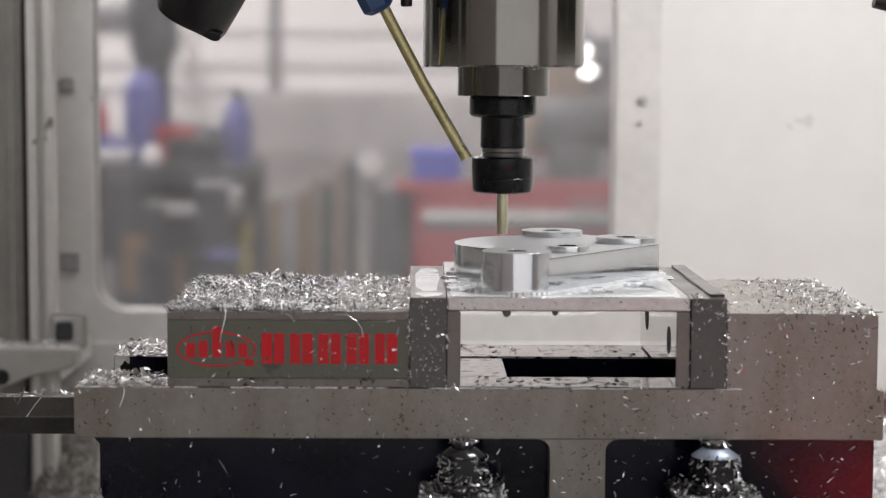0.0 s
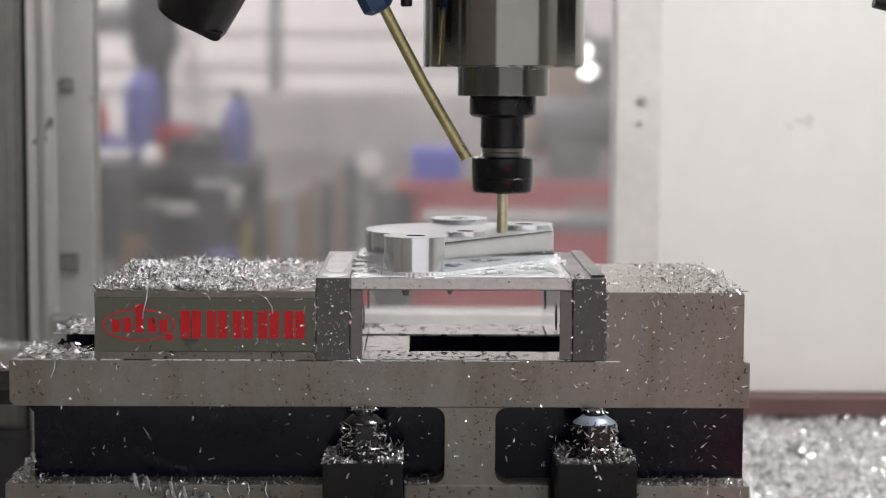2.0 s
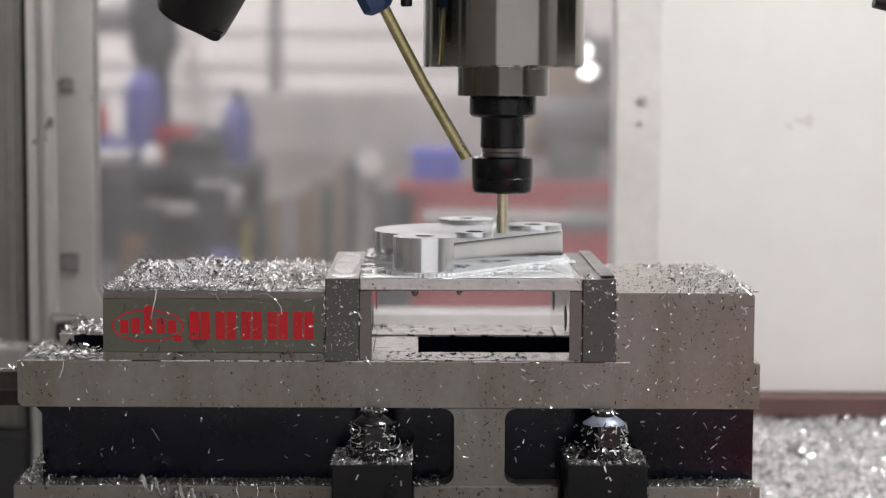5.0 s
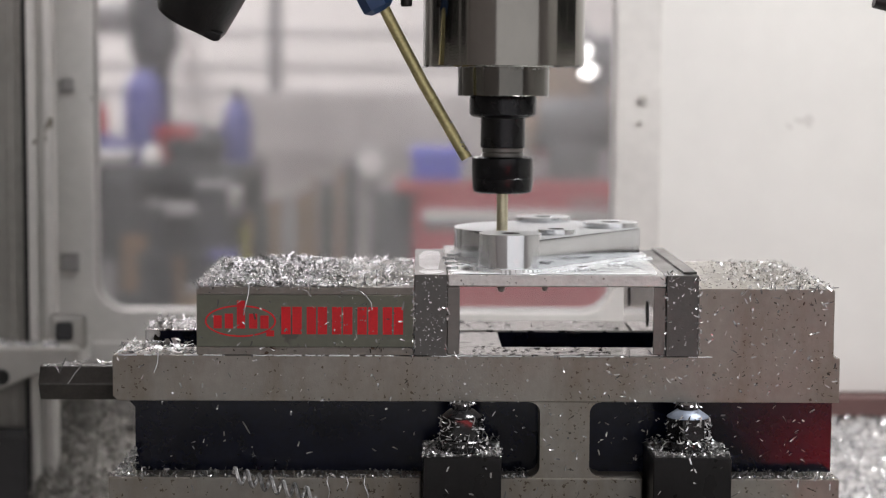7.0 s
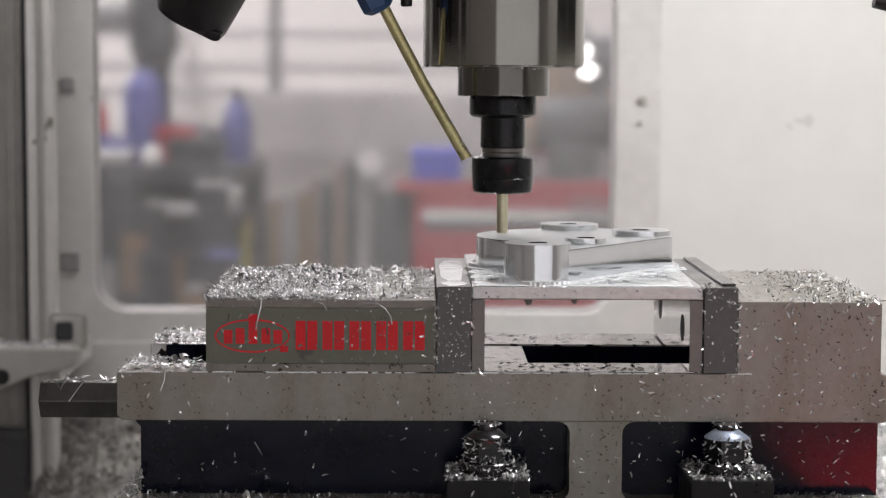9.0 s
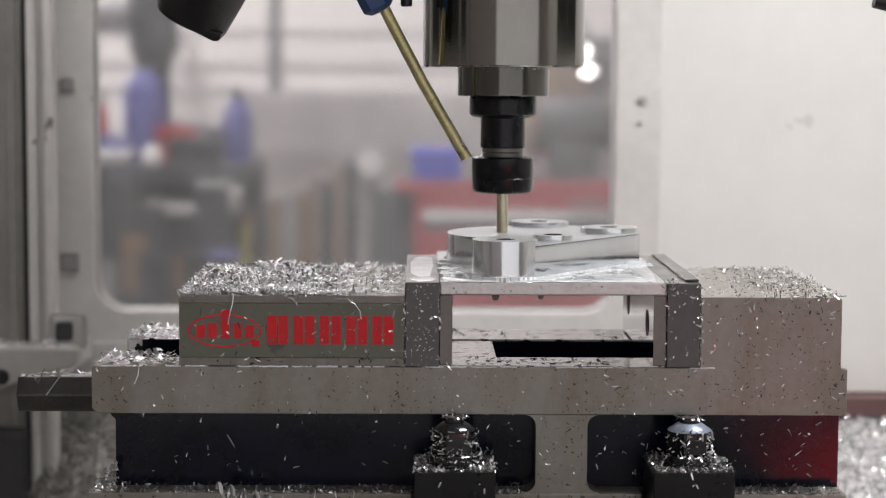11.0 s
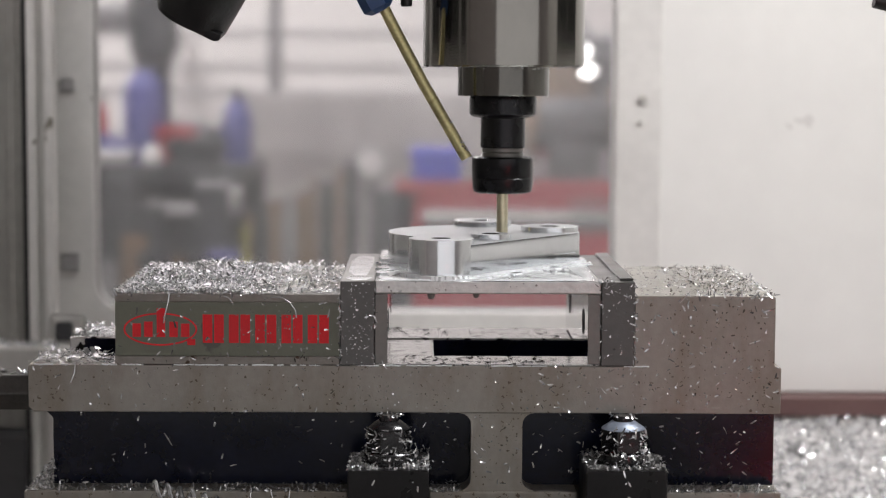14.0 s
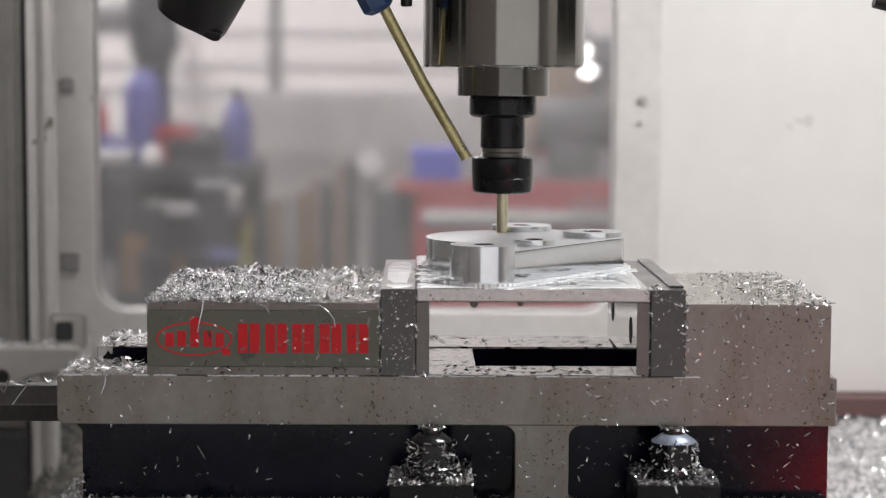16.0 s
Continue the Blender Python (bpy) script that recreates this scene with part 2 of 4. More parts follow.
def flakes(name, rng, spots, size=(1.5, 4.5), width=(0.5, 1.3), flat=0.5, material=None):
    """Curled cutting chips at the given places (millimetres, with the way they lean), one mesh."""
    verts, faces = [], []
    for (x, y, z), lean in spots:
        length, w, curl = rng.uniform(*size), rng.uniform(*width), rng.uniform(0.15, 1.3)
        if rng.random() < 0.05:
            length *= 1.8
        turn = Matrix.Rotation(lean, 3, "X") @ Euler((rng.gauss(0, flat), rng.gauss(0, flat), rng.uniform(0, 6.3))).to_matrix()
        n, base = 4, len(verts)
        rad = length / curl
        for k in range(n + 1):
            a = curl * (k / n - 0.5)
            taper = w * (0.45 + 0.55 * math.sin(math.pi * (0.12 + 0.76 * k / n)))
            twist = 0.35 * (k / n - 0.5)
            for s in (-0.5, 0.5):
                p = turn @ Vector((rad * math.sin(a), s * taper, rad * (1 - math.cos(a)) + s * twist))
                verts.append(((x + p.x) * MM, (y + p.y) * MM, (z + p.z) * MM))
        for k in range(n):
            i = base + 2 * k
            faces.append((i, i + 1, i + 3, i + 2))
    me = bpy.data.meshes.new(name)
    me.from_pydata(verts, [], faces)
    me.materials.append(material or CHIP)
    for p in me.polygons:
        p.use_smooth = True
    return new(name, me)


# ---- machine enclosure ----
def enclosure():
    # far panel with a wide window in it, rounded corners at its foot
    r = 26
    x0, x1, z0, top = -317, 116, 30, 1000
    panel = [(-700, -420), (154, -420), (154, top), (x1, top), (x1, z0 + r)] + arc(x1 - r, z0 + r, r, 0, -90)[1:] \
        + arc(x0 + r, z0 + r, r, 270, 180) + [(x0, top), (-700, top)]
    # stay below the roof so that the opening runs up to the lintel
    wall = tagged(part("wall_far", prism(panel, 515, 535, 1.5), FRAME_GREY),
                  "grey painted enclosure panel with a wide window opening", "wall", kind="structure")
    part("window_gasket", prism([(x1 - 1, 800), (x1 - 1, z0 + r)] + arc(x1 - r, z0 + r, r - 1, 0, -90)[1:]
         + arc(x0 + r, z0 + r, r - 1, 270, 180) + [(x0 + 1, 800), (x0 + 3, 800)] + arc(x0 + r, z0 + r, r - 3, 180, 270)
         + arc(x1 - r, z0 + r, r - 3, -90, 0) + [(x1 - 3, 800)], 524, 530), FRAME_GREY, wall, "pale rubber window gasket")
    for x, z, w in ((-338, 218, 6), (-337, 71, 8)):
        part("catch_plate", box(x - w, x + w, 511.5, 514.8, z - w, z + w, 2), MID_GREY, wall, "dark smudged catch plate")
    for x, z, rad in ((138, 209, 4), (136, 190, 2)):
        part("bolt", lathe([(rad, 0), (rad, 2.5), (rad * 0.7, 3.4), (0, 3.4)], turns=12,
             tip=pose(x * MM, 0.5149, z * MM, 90)), COLUMN_GREY, wall)
    side = tagged(part("wall_side_panel", prism([(140, -36), (900, -36), (900, 1000), (140, 1000)], 516.2, 530, 0.4), WALL_WHITE),
                  "white painted sheet-metal panel, spotted with coolant", "wall", kind="structure")
    part("lower_panel", prism([(-700, -130), (154, -130), (154, 5), (-700, 5)], 509, 514, 1.5), FRAME_GREY, side)
    tagged(part("trim_sill", prism([(156, -54), (900, -54), (900, -37), (156, -37)], 495, 525, 2), RUST_RED),
           "dull brown-red painted sill under the panel", "sill", kind="structure")
    tagged(part("wall_base", box(156, 900, 512, 535, -420, -55), FRAME_GREY), "grey enclosure wall below the sill", "wall",
           kind="structure")
    tagged(part("wall_left", box(-720, -700, -500, 535, -420, 1000), COLUMN_GREY), "grey sheet-metal side wall", "wall",
           kind="structure")
    # unseen wall piece, split off and whitened for what the workpiece mirrors
    tagged(part("wall_right_front", box(900, 920, -500, 268, -420, 1000), WALL_WHITE), "unseen white front piece of the side wall, added for workpiece reflections", "wall",
           kind="structure")
    tagged(part("wall_right", box(900, 920, 270, 535, -420, 1000), WALL_WHITE), "white sheet-metal side wall", "wall",
           kind="structure")
    # unseen dark panels and white strips, added for the bands mirrored in the spindle
    for a, b, x0, x1, name in ((-480, 430, -699.5, -694, "mirrored_panel_left"), (-215, 480, 894, 899.5, "mirrored_panel_right")):
        tagged(part(name, box(x0, x1, a, b, 250, 960, 2), GASKET), "unseen dark panel, added to darken the spindle's reflection", "window", kind="structure")
    guide = thing("mirrored_strip", "unseen white strips, added as bright streaks mirrored in the spindle", "strip")
    for a in (-330, -60, 150):
        part("strip", box(-693.5, -688, a, a + 26, 255, 955, 1), WALL_WHITE, guide)
    tagged(part("ceiling", box(-720, 920, -500, 535, 1002, 1020), FRAME_GREY), "grey enclosure roof", "ceiling", kind="structure")
    tagged(part("floor_pan", box(-720, 920, -500, 535, -440, -421), COLUMN_GREY), "grey steel chip pan", "floor", kind="structure")
    # folded door column with its bright edge strips
    # sheet added behind the bracket to keep top light off the chip heap
    cover = thing("shade_sheet", "grey sheet beside the column, added to shade the chip heap", "way cover")
    part("cover_sheet", box(-460, -322, 371.5, 505, 2, 12, 1), FRAME_GREY, cover)
    part("cover_lip", box(-322, -319, 371.5, 505, -6, 12, 0.8), FRAME_GREY, cover)
    col = thing("door_column", "grey folded sheet-metal door column with bright edge strips", "column", kind="structure")
    part("column_body", box(-460, -350.2, 388, 440, -420, 1000, 2), COLUMN_DARK, col, "dark grey column face")
    part("edge_strip", box(-362, -354, 385, 387.8, -420, 1000, 1), COLUMN_DARK, col)
    part("dark_strip", box(-350, -346, 389, 404, -420, 1000, 0.8), GASKET, col, "dark strip between the column and its edge strip")
    part("edge_strip", box(-345.8, -338, 382, 404, -420, 1000, 3), FRAME_GREY, col, "rounded pale edge strip")
    part("groove", box(-337.8, -333, 388, 404, -420, 1000, 0.8), COLUMN_GREY, col)
    part("edge_strip", box(-332.8, -326.2, 384, 404, -420, 1000, 2), FRAME_GREY, col, "pale edge strip")
    # dark plate that makes the column's lower corner darker
    guard = thing("column_dark_plate", "dark plate put before the column, where its foot is darker", "guard")
    part("dark_plate", box(-470, -347, 372, 383.5, -420.5, -44, 1.5), DARK_GREY, guard)
    part("dark_plate_lip", box(-470, -347, 366, 371.8, -50, -43, 1), DARK_GREY, guard)
    # bracket arm beside the column
    br = thing("column_bracket", "grey painted bracket arm with bolt holes beside the column", "bracket")
    arm = [(-460, -14), (-372, -14), (-335, 2), (-306, 8), (-303, 12), (-303, 20), (-306, 23), (-460, 23)]
    part("arm", prism(arm, 345, 371, 2), COLUMN_GREY, br)
    # black turned piece in place of a shaded bolt hole
    part("socket_hole", lathe([(6, 0), (6, 1.2), (4.5, 1.4), (4.2, 0.2), (0, 0.2)], turns=20,
         tip=pose(-0.359, 0.3449, 0.001, 90)), GASKET, br)
    part("hole_plate", box(-327, -299, 366, 371, 19, 46, 4), COLUMN_GREY, br)
    # dark block on the plate stands for the shade in its square hole
    part("square_hole", box(-322, -309, 363.5, 365.9, 26, 40, 2.5), DARK_GREY, br, "dark block standing for a shaded square hole")


enclosure()


def window_pane():
    m = bpy.data.materials.new("hazy_polycarbonate")
    m.use_nodes = True
    nodes, links = m.node_tree.nodes, m.node_tree.links
    b = nodes["Principled BSDF"]
    b.inputs["Base Color"].default_value = (0.82, 0.81, 0.82, 1)
    b.inputs["Roughness"].default_value = 0.6
    # rough refraction and a pale film put blur and haze over the shop
    clear = nodes.new("ShaderNodeBsdfRefraction")
    clear.inputs["IOR"].default_value, clear.inputs["Roughness"].default_value = 1.1, 0.15
    tc = nodes.new("ShaderNodeTexCoord")
    film = nodes.new("ShaderNodeTexNoise")
    film.inputs["Scale"].default_value, film.inputs["Detail"].default_value = 9, 4
    links.new(tc.outputs["Object"], film.inputs["Vector"])
    rng = nodes.new("ShaderNodeMapRange")
    links.new(film.outputs["Fac"], rng.inputs["Value"])
    rng.inputs["From Min"].default_value, rng.inputs["From Max"].default_value = 0.3, 0.7
    rng.inputs["To Min"].default_value, rng.inputs["To Max"].default_value = 0.13, 0.20
    mix = nodes.new("ShaderNodeMixShader")
    links.new(rng.outputs["Result"], mix.inputs["Fac"])
    links.new(clear.outputs["BSDF"], mix.inputs[1])
    links.new(b.outputs["BSDF"], mix.inputs[2])
    links.new(mix.outputs["Shader"], nodes["Material Output"].inputs["Surface"])
    tagged(part("window_1", box(-319, 118, 516.5, 519.3, 27, 999), m), "hazy clear plastic window pane", "window", kind="structure")


window_pane()


# ---- spindle and nozzles ----
def spindle():
    s = thing("spindle", "ground steel machine spindle with a black tool holder and end mill", "spindle", (0, 0, 0.0782))
    part("spindle_nose", lathe([(38, 154.5), (44, 154.5), (45.2, 155.5), (45.2, 330), (0, 330)], turns=96), CHROME, s,
         "ground steel spindle nose", True)
    holder = part("tool_holder", lathe([(25.4, 138.5), (25.7, 138.9), (25.7, 139.6), (25.7, 154.4), (0, 154.4)], turns=72), HOLDER_STEEL, s,
                  "bright steel holder flange", True)
    part("collar", lathe([(13, 126), (17.5, 127), (19, 128.3), (19, 136.6), (18.4, 138.4), (0, 138.4)], turns=64), BLACK_OXIDE,
         holder, "black oxide collar", True)
    part("neck", lathe([(10, 109.4), (12.3, 109.4), (12.6, 109.8), (12.6, 126), (0, 126)], turns=64), BLACK_OXIDE, holder,
         "black oxide neck", True)
    part("groove", lathe([(11.5, 104.6), (11.5, 106.4), (11.1, 106.8), (11.5, 107.2), (11.5, 109.3), (0, 109.3)], turns=48), STEEL, holder, "bare steel thread", True)
    nut = lathe([(6, 84), (14.8, 84), (16.3, 84.9), (16.9, 86.6), (17.2, 91.4), (17.3, 92.2), (17.0, 92.6), (17.3, 93.2), (17.3, 103.6), (16.4, 104.4),
                 (10, 104.8), (0, 104.8)], turns=72)
    part("collet_nut", nut, BLACK_OXIDE, holder, "black oxide collet nut", True)
    part("end_mill", lathe([(2.7, 138.7), (3.15, 139.1), (3.15, 156), (3.2, 165), (3.2, 172), (0, 172)], (0, 0, -78.2), turns=32),
         GOLD_TOOL, s, "coated carbide end mill", True)
    part("head_casting", box(-110, 110, -90, 250, 330, 923, 8), FRAME_GREY, s, "grey painted spindle head")
    drip = random.Random(3)
    spots = [((45 * math.cos(a), 45 * math.sin(a), 154 + drip.uniform(-0.8, 0.4)), 0.0)
             for a in (drip.uniform(math.pi, 2 * math.pi) for _ in range(60))]
    ob = flakes("clinging_chips", drip, spots, (0.8, 2.0), (0.4, 0.9))
    ob.parent = s


spindle()


def brass_nozzle():
    n = thing("coolant_nozzle", "bent brass coolant pipe in a blue plastic fitting", "nozzle")
    part("pipe", tube([(-69.4, -25, 270), (-63.4, -25, 258), (-45.3, -25, 224), (-24, -25, 187.5), (-21, -25, 182.6)], 3.1), BRASS, n, "", True)
    part("fitting", lathe([(5.2, -9), (8.6, -6.5), (9, -2), (9, 10), (7, 12), (7, 92), (0, 92)], turns=6,
         tip=pose(-0.0725, -0.025, 0.2705, 0, -26)), BLUE_PLASTIC, n, "blue plastic hex fitting")
    rng = random.Random(5)
    spots = []
    for _ in range(90):
        u = rng.random() ** 0.6
        spots.append(((-35.1 + 13.6 * u + rng.uniform(1.4, 3.3), -25 + rng.uniform(-3, 1), 206.5 - 23 * u), 0.5))
    ob = flakes("clinging_chips", rng, spots, (0.9, 2.4), (0.5, 1.1))
    ob.parent = n
    hose = thing("hose_end", "small black hose end beside the spindle", "hose")
    part("hose", lathe([(2.6, -1), (3.2, 0), (3.2, 75), (0, 75)], turns=16, tip=pose(-0.0545, -0.02, 0.2665)), BLACK_PLASTIC, hose)


brass_nozzle()


def feed_hose():
    h = thing("feed_hose", "black rubber hose beside the spindle head", "hose")
    part("hose", tube([(208, 0, 271.5), (226, 0, 267), (262, 0, 262), (330, 20, 290), (360, 60, 420), (300, 100, 520), (104, 100, 560)], 4.5), BLACK_PLASTIC, h, "", True)


feed_hose()


def air_nozzle():
    n = thing("work_lamp_head", "black cylindrical lamp head hanging beside the spindle", "lamp head")
    tip = pose(-0.1708, -0.035, 0.2583, 13, 26, 0)
    part("barrel", lathe([(19.2, 0.6), (20.2, 0.8), (20.6, 2), (23.4, 30), (24, 32), (24, 90), (19, 94), (0, 94)], turns=72, tip=tip),
         BLACK_PLASTIC, n, "", True)
    part("rim", lathe([(16.5, 3), (16.5, -1.2), (17.2, -1.8), (18.6, -1.8), (19.1, -1.2), (19.1, 3)], turns=64, tip=tip), BLACK_PLASTIC, n, "", True)
    part("glass", lathe([(0, 0.2), (16.4, 0.2), (16.4, 1.2), (0, 1.2)], turns=48, tip=tip), DARK_GREY, n, "dark lens")
    lug = [(4, -2.6), (17.5, -2.6), (20.2, -1), (20.2, 2.5), (4, 2.5)]
    bm = prism(lug, -15, 4, 0.6)
    bmesh.ops.transform(bm, matrix=tip, verts=bm.verts)
    part("lug", bm, BLACK_PLASTIC, n)
    part("stem", tube([(-122, -35, 320), (-100, -35, 360), (-90, -30, 420), (-90, -10, 420)], 9), BLACK_PLASTIC, n)


air_nozzle()


# unseen red glow behind the camera, added for the red mirrored in the vise
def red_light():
    n = thing("red_tint_panel", "unseen red glowing box, added to redden the vise's lower right", "warning light")
    part("lens", box(540, 840, -2050, -2040, -570, -320, 4), RED_GLOW, n, "glowing red panel mirrored in the vise")
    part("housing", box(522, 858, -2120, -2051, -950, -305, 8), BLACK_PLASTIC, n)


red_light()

# ---- the carriage: all that rides on the machine table ----
BED = 0.078
RIDERS = []


def rider(ob):
    RIDERS.append(ob)
    return ob


def table():
    t = rider(thing("machine_table", "grey cast-iron machine table with slots", "table"))
    out = [(-158, -150), (-158, -88.5)]
    for x in (-95, -35, 25.5, 85.5, 146):
        out += [(x - 8, -88.5), (x - 8, -102), (x - 14, -102), (x - 14, -112), (x + 14, -112), (x + 14, -102), (x + 8, -102), (x + 8, -88.5)]
    out += [(222, -88.5), (222, -150)]
    part("table_top", prism(out, -330, 300, 0), CAST_DARK, t)
    part("apron", box(-150, 215, -300, 290, -230, -150), FRAME_GREY, t)
    part("saddle", box(-120, 185, -200, 250, -498, -230), COLUMN_GREY, t)


table()


def vise():
    v = rider(thing("milling_vise", "grey cast-iron machine vise with a dark blue base, strewn with chips", "vise"))
    # two bed rails with a slot between them
    jaw_end = [(229, -24.6), (229, -0.4), (225.5, 0.3), (225.5, 35.9), (224.4, 37), (152.5, 37)]
    front = prism([(-161.3, -22), (-158.5, -24.6)] + jaw_end + [(152.5, 0), (-160.5, 0), (-161.3, -0.8)], 0, 32, 0.45)
    part("bed_casting", front, CAST, v, "ground cast-iron bed and fixed jaw, specked with chips")
    part("fixed_jaw", prism([(152.5, -24.6)] + jaw_end, 32.05, 152.4, 0.2), CAST, v, "ground cast-iron fixed jaw")
    part("back_rail", box(-159, 152.4, 106, 152.4, -24.6, 0, 0.7), RAIL, v, "bright wet back rail")
    part("slot_floor", box(-150, 225, 30, 108, -30, -20, 0), NAVY, v)
    # dark sheet standing for the shade on the back rail's inner face
    part("slot_shade_sheet", box(-150, 151, 104.6, 105.8, -20, -0.8), NAVY, v)
    part("rail_top", prism([(17.8, 0.15), (134, 0.15), (134, 0.75), (17.8, 0.75)], 2.0, 31.5, 0), RAIL, v, "bright wet rail face")
    part("end_bracket", prism([(-158, -24.7), (-152, -31), (-152, -66), (-120, -66), (-120, -24.7)], 18, 140, 0), NAVY, v)
    # base casting: deep pockets left and right of a rib
    part("base_core", box(-119.95, 229, 18, 140, -66, -24.7, 0), NAVY, v, "dark blue painted casting")
    rib = [(62, -24.7), (100.5, -24.7)] + arc(100.7, -30.7, 6, 90, 180, 6) + [(94.7, -60)] + arc(100.7, -59.5, 6, 180, 270, 6) \
        + [(101, -69), (62, -69)] + arc(62, -59.5, 6, -90, 0, 6) + [(68, -31)] + arc(62, -30.7, 6, 0, 90, 6)
    part("rib", prism(rib, 0.2, 22, 0), CAST, v, "ground upright rib")
    for a, b in ((-164, 4), (46.5, 123.5), (167, 230)):
        part("base_flange", box(a, b, -1, 30, -88, -66, 0.8), CAST, v, "ground base flange")
    part("base_plate", box(-163, 229, 30.2, 152, -88, -66.4, 0.5), CAST_DARK, v)
    # sliding jaw
    slide = part("sliding_jaw", prism([(-116.3, 0.3), (-0.3, 0.3), (-0.3, 37), (-115.6, 37), (-116.3, 36.3)], 1.0, 152.4, 0.3), CAST_DARK, v,
                 "cast-iron sliding jaw with a label plate")
    part("foot_strip", box(-116.3, -0.4, 0.2, 1.2, 0.4, 4.6, 0.3), CAST_DARK, slide)
    part("top_strip", box(-116.3, -0.4, 0.2, 1.2, 33.0, 36.9, 0.3), CAST_DARK, slide)
    part("slide_base", box(-100, 49, 33, 104, -9, -0.6, 0.6), RAIL, slide, "wet steel guide block")
    label = part("label_plate", box(-116.0, -0.5, 0.1, 1.1, 4.9, 32.7, 0.2), PLATE, slide, "green-grey enamelled label plate")
    # red emblem and lettering as plain shapes
    cells = bmesh.new()
    part("emblem_ring", ring_shape(-92.8, 18.6, 19.0, 8.6, 0.9), RED_PRINT, label, "red oval emblem")
    for x, h in ((-105, 7), (-99, 8), (-92.5, 15), (-86, 8), (-80, 7)):
        box(x - 2.2, x + 2.2, -0.06, 0.11, 18.6 - 4, 18.6 - 4 + h, 0, bm=cells)
    box(-79, -74.8, 0.02, 0.12, 10.4, 13.6, 0, bm=cells)
    part("emblem_bar", cells, RED_PRINT, label)
    for k in range(5):
        x = -71 + k * 13.55
        bar = box(x, x + 5.0, 0.02, 0.12, 11.6, 26.4, 0)
        box(x + 5.9, x + 10.9, 0.02, 0.12, 11.6, 26.4, 0, bm=bar)
        part("printed_bar", bar, RED_PRINT, label)
    # hardened jaw plates
    for a, b in ((0, 17.7), (135, 152.4)):
        part("jaw_plate", box(a, b, -0.6, 152.4, 0.2, 44, 0.5), JAW, v, "dark hardened jaw plate")
    part("jaw_lip", box(145.2, 152.4, 8, 152.2, 44.1, 45.3, 0.4), JAW, v)
    # drive screw
    hexa = [(76 + 11.2 * math.cos(radians(60 * k)), -26.5 + 11.2 * math.sin(radians(60 * k))) for k in range(6)]
    part("screw_hex", prism(hexa, -214, -150, 0.8, "x"), HEX_STEEL, v, "hexagonal dark steel drive end")
    return v


def ring_shape(cx, cz, rx, rz, w):
    bm = bmesh.new()
    n = 48
    rings = []
    for k in range(n):
        a = 2 * math.pi * k / n
        c, d = math.cos(a), math.sin(a)
        rings.append([bm.verts.new(((cx + (rx - i) * c) * MM, y * MM, (cz + (rz - i) * d) * MM)) for i, y in ((0, 0.02), (w, 0.02), (w, 0.12), (0, 0.12))])
    for k in range(n):
        a, b = rings[k], rings[(k + 1) % n]
        for i in range(4):
            bm.faces.new((a[i], a[(i + 1) % 4], b[(i + 1) % 4], b[i]))
    return bm


VISE = vise()


def parallels():
    for a, b in ((17.8, 24.4), (128.2, 134.9)):
        p = rider(thing("parallel", "ground steel parallel with black discs for its holes, standing in the vise", "parallel", group="parallels in the vise"))
        bar = part("bar", box(a, b, 1, 150, 0.9, 37.4, 0.4), STEEL, p)
        bar.data.materials.append(POLISHED)
        for f in bar.data.polygons:
            if abs(f.normal.x) > 0.9:
                f.material_index = 1
        # black discs on the face take the place of the shaded holes
        x = b + 0.05 if a < 60 else a - 0.05
        for y in (28, 120):
            part("hole", lathe([(7, -0.15), (7, 0.15), (0, 0.15)], turns=24, tip=pose(x * MM, y * MM, 0.020, 0, 90)), GASKET, p)


parallels()


# ---- workpiece ----
def outline(inset=0.0):
    """The plan of the machined plate: a broad disc joined to three bosses."""
    discs = [(70, 104, 47), (52.2, 22.6, 17), (115.5, 108, 16.2), (78, 150, 18)]
    hull = [(66, 12.6), (131.6, 99), (131.6, 116), (92, 163), (62, 150), (50, 100), (50, 30)]
    mid = (68, 92)
    pts = []
    for k in range(220):
        a = 2 * math.pi * k / 220
        d = (math.cos(a), math.sin(a))
        best = 5.0
        for cx, cy, r in discs:
            px, py = mid[0] - cx, mid[1] - cy
            b = px * d[0] + py * d[1]
            disc = b * b - (px * px + py * py - r * r)
            if disc >= 0:
                best = max(best, -b + math.sqrt(disc))
        for (ax, ay), (bx, by) in zip(hull, hull[1:] + hull[:1]):
            ex, ey = bx - ax, by - ay
            den = d[0] * ey - d[1] * ex
            if abs(den) > 1e-9:
                t = ((ax - mid[0]) * ey - (ay - mid[1]) * ex) / den
                u = ((ax - mid[0]) * d[1] - (ay - mid[1]) * d[0]) / den
                if t > 0 and 0 <= u <= 1:
                    best = max(best, t)
        best -= inset
        pts.append((mid[0] + d[0] * best, mid[1] + d[1] * best))
    return pts


def boss(cx, cy, r, hole, z0, z1):
    bm = lathe([(r, z0), (r, z1 - 0.03), (r - 0.03, z1), (hole + 0.1, z1), (hole, z1 - 0.1), (hole, z1 - 5), (0, z1 - 5)], (cx, cy, 0), 56)
    return bm


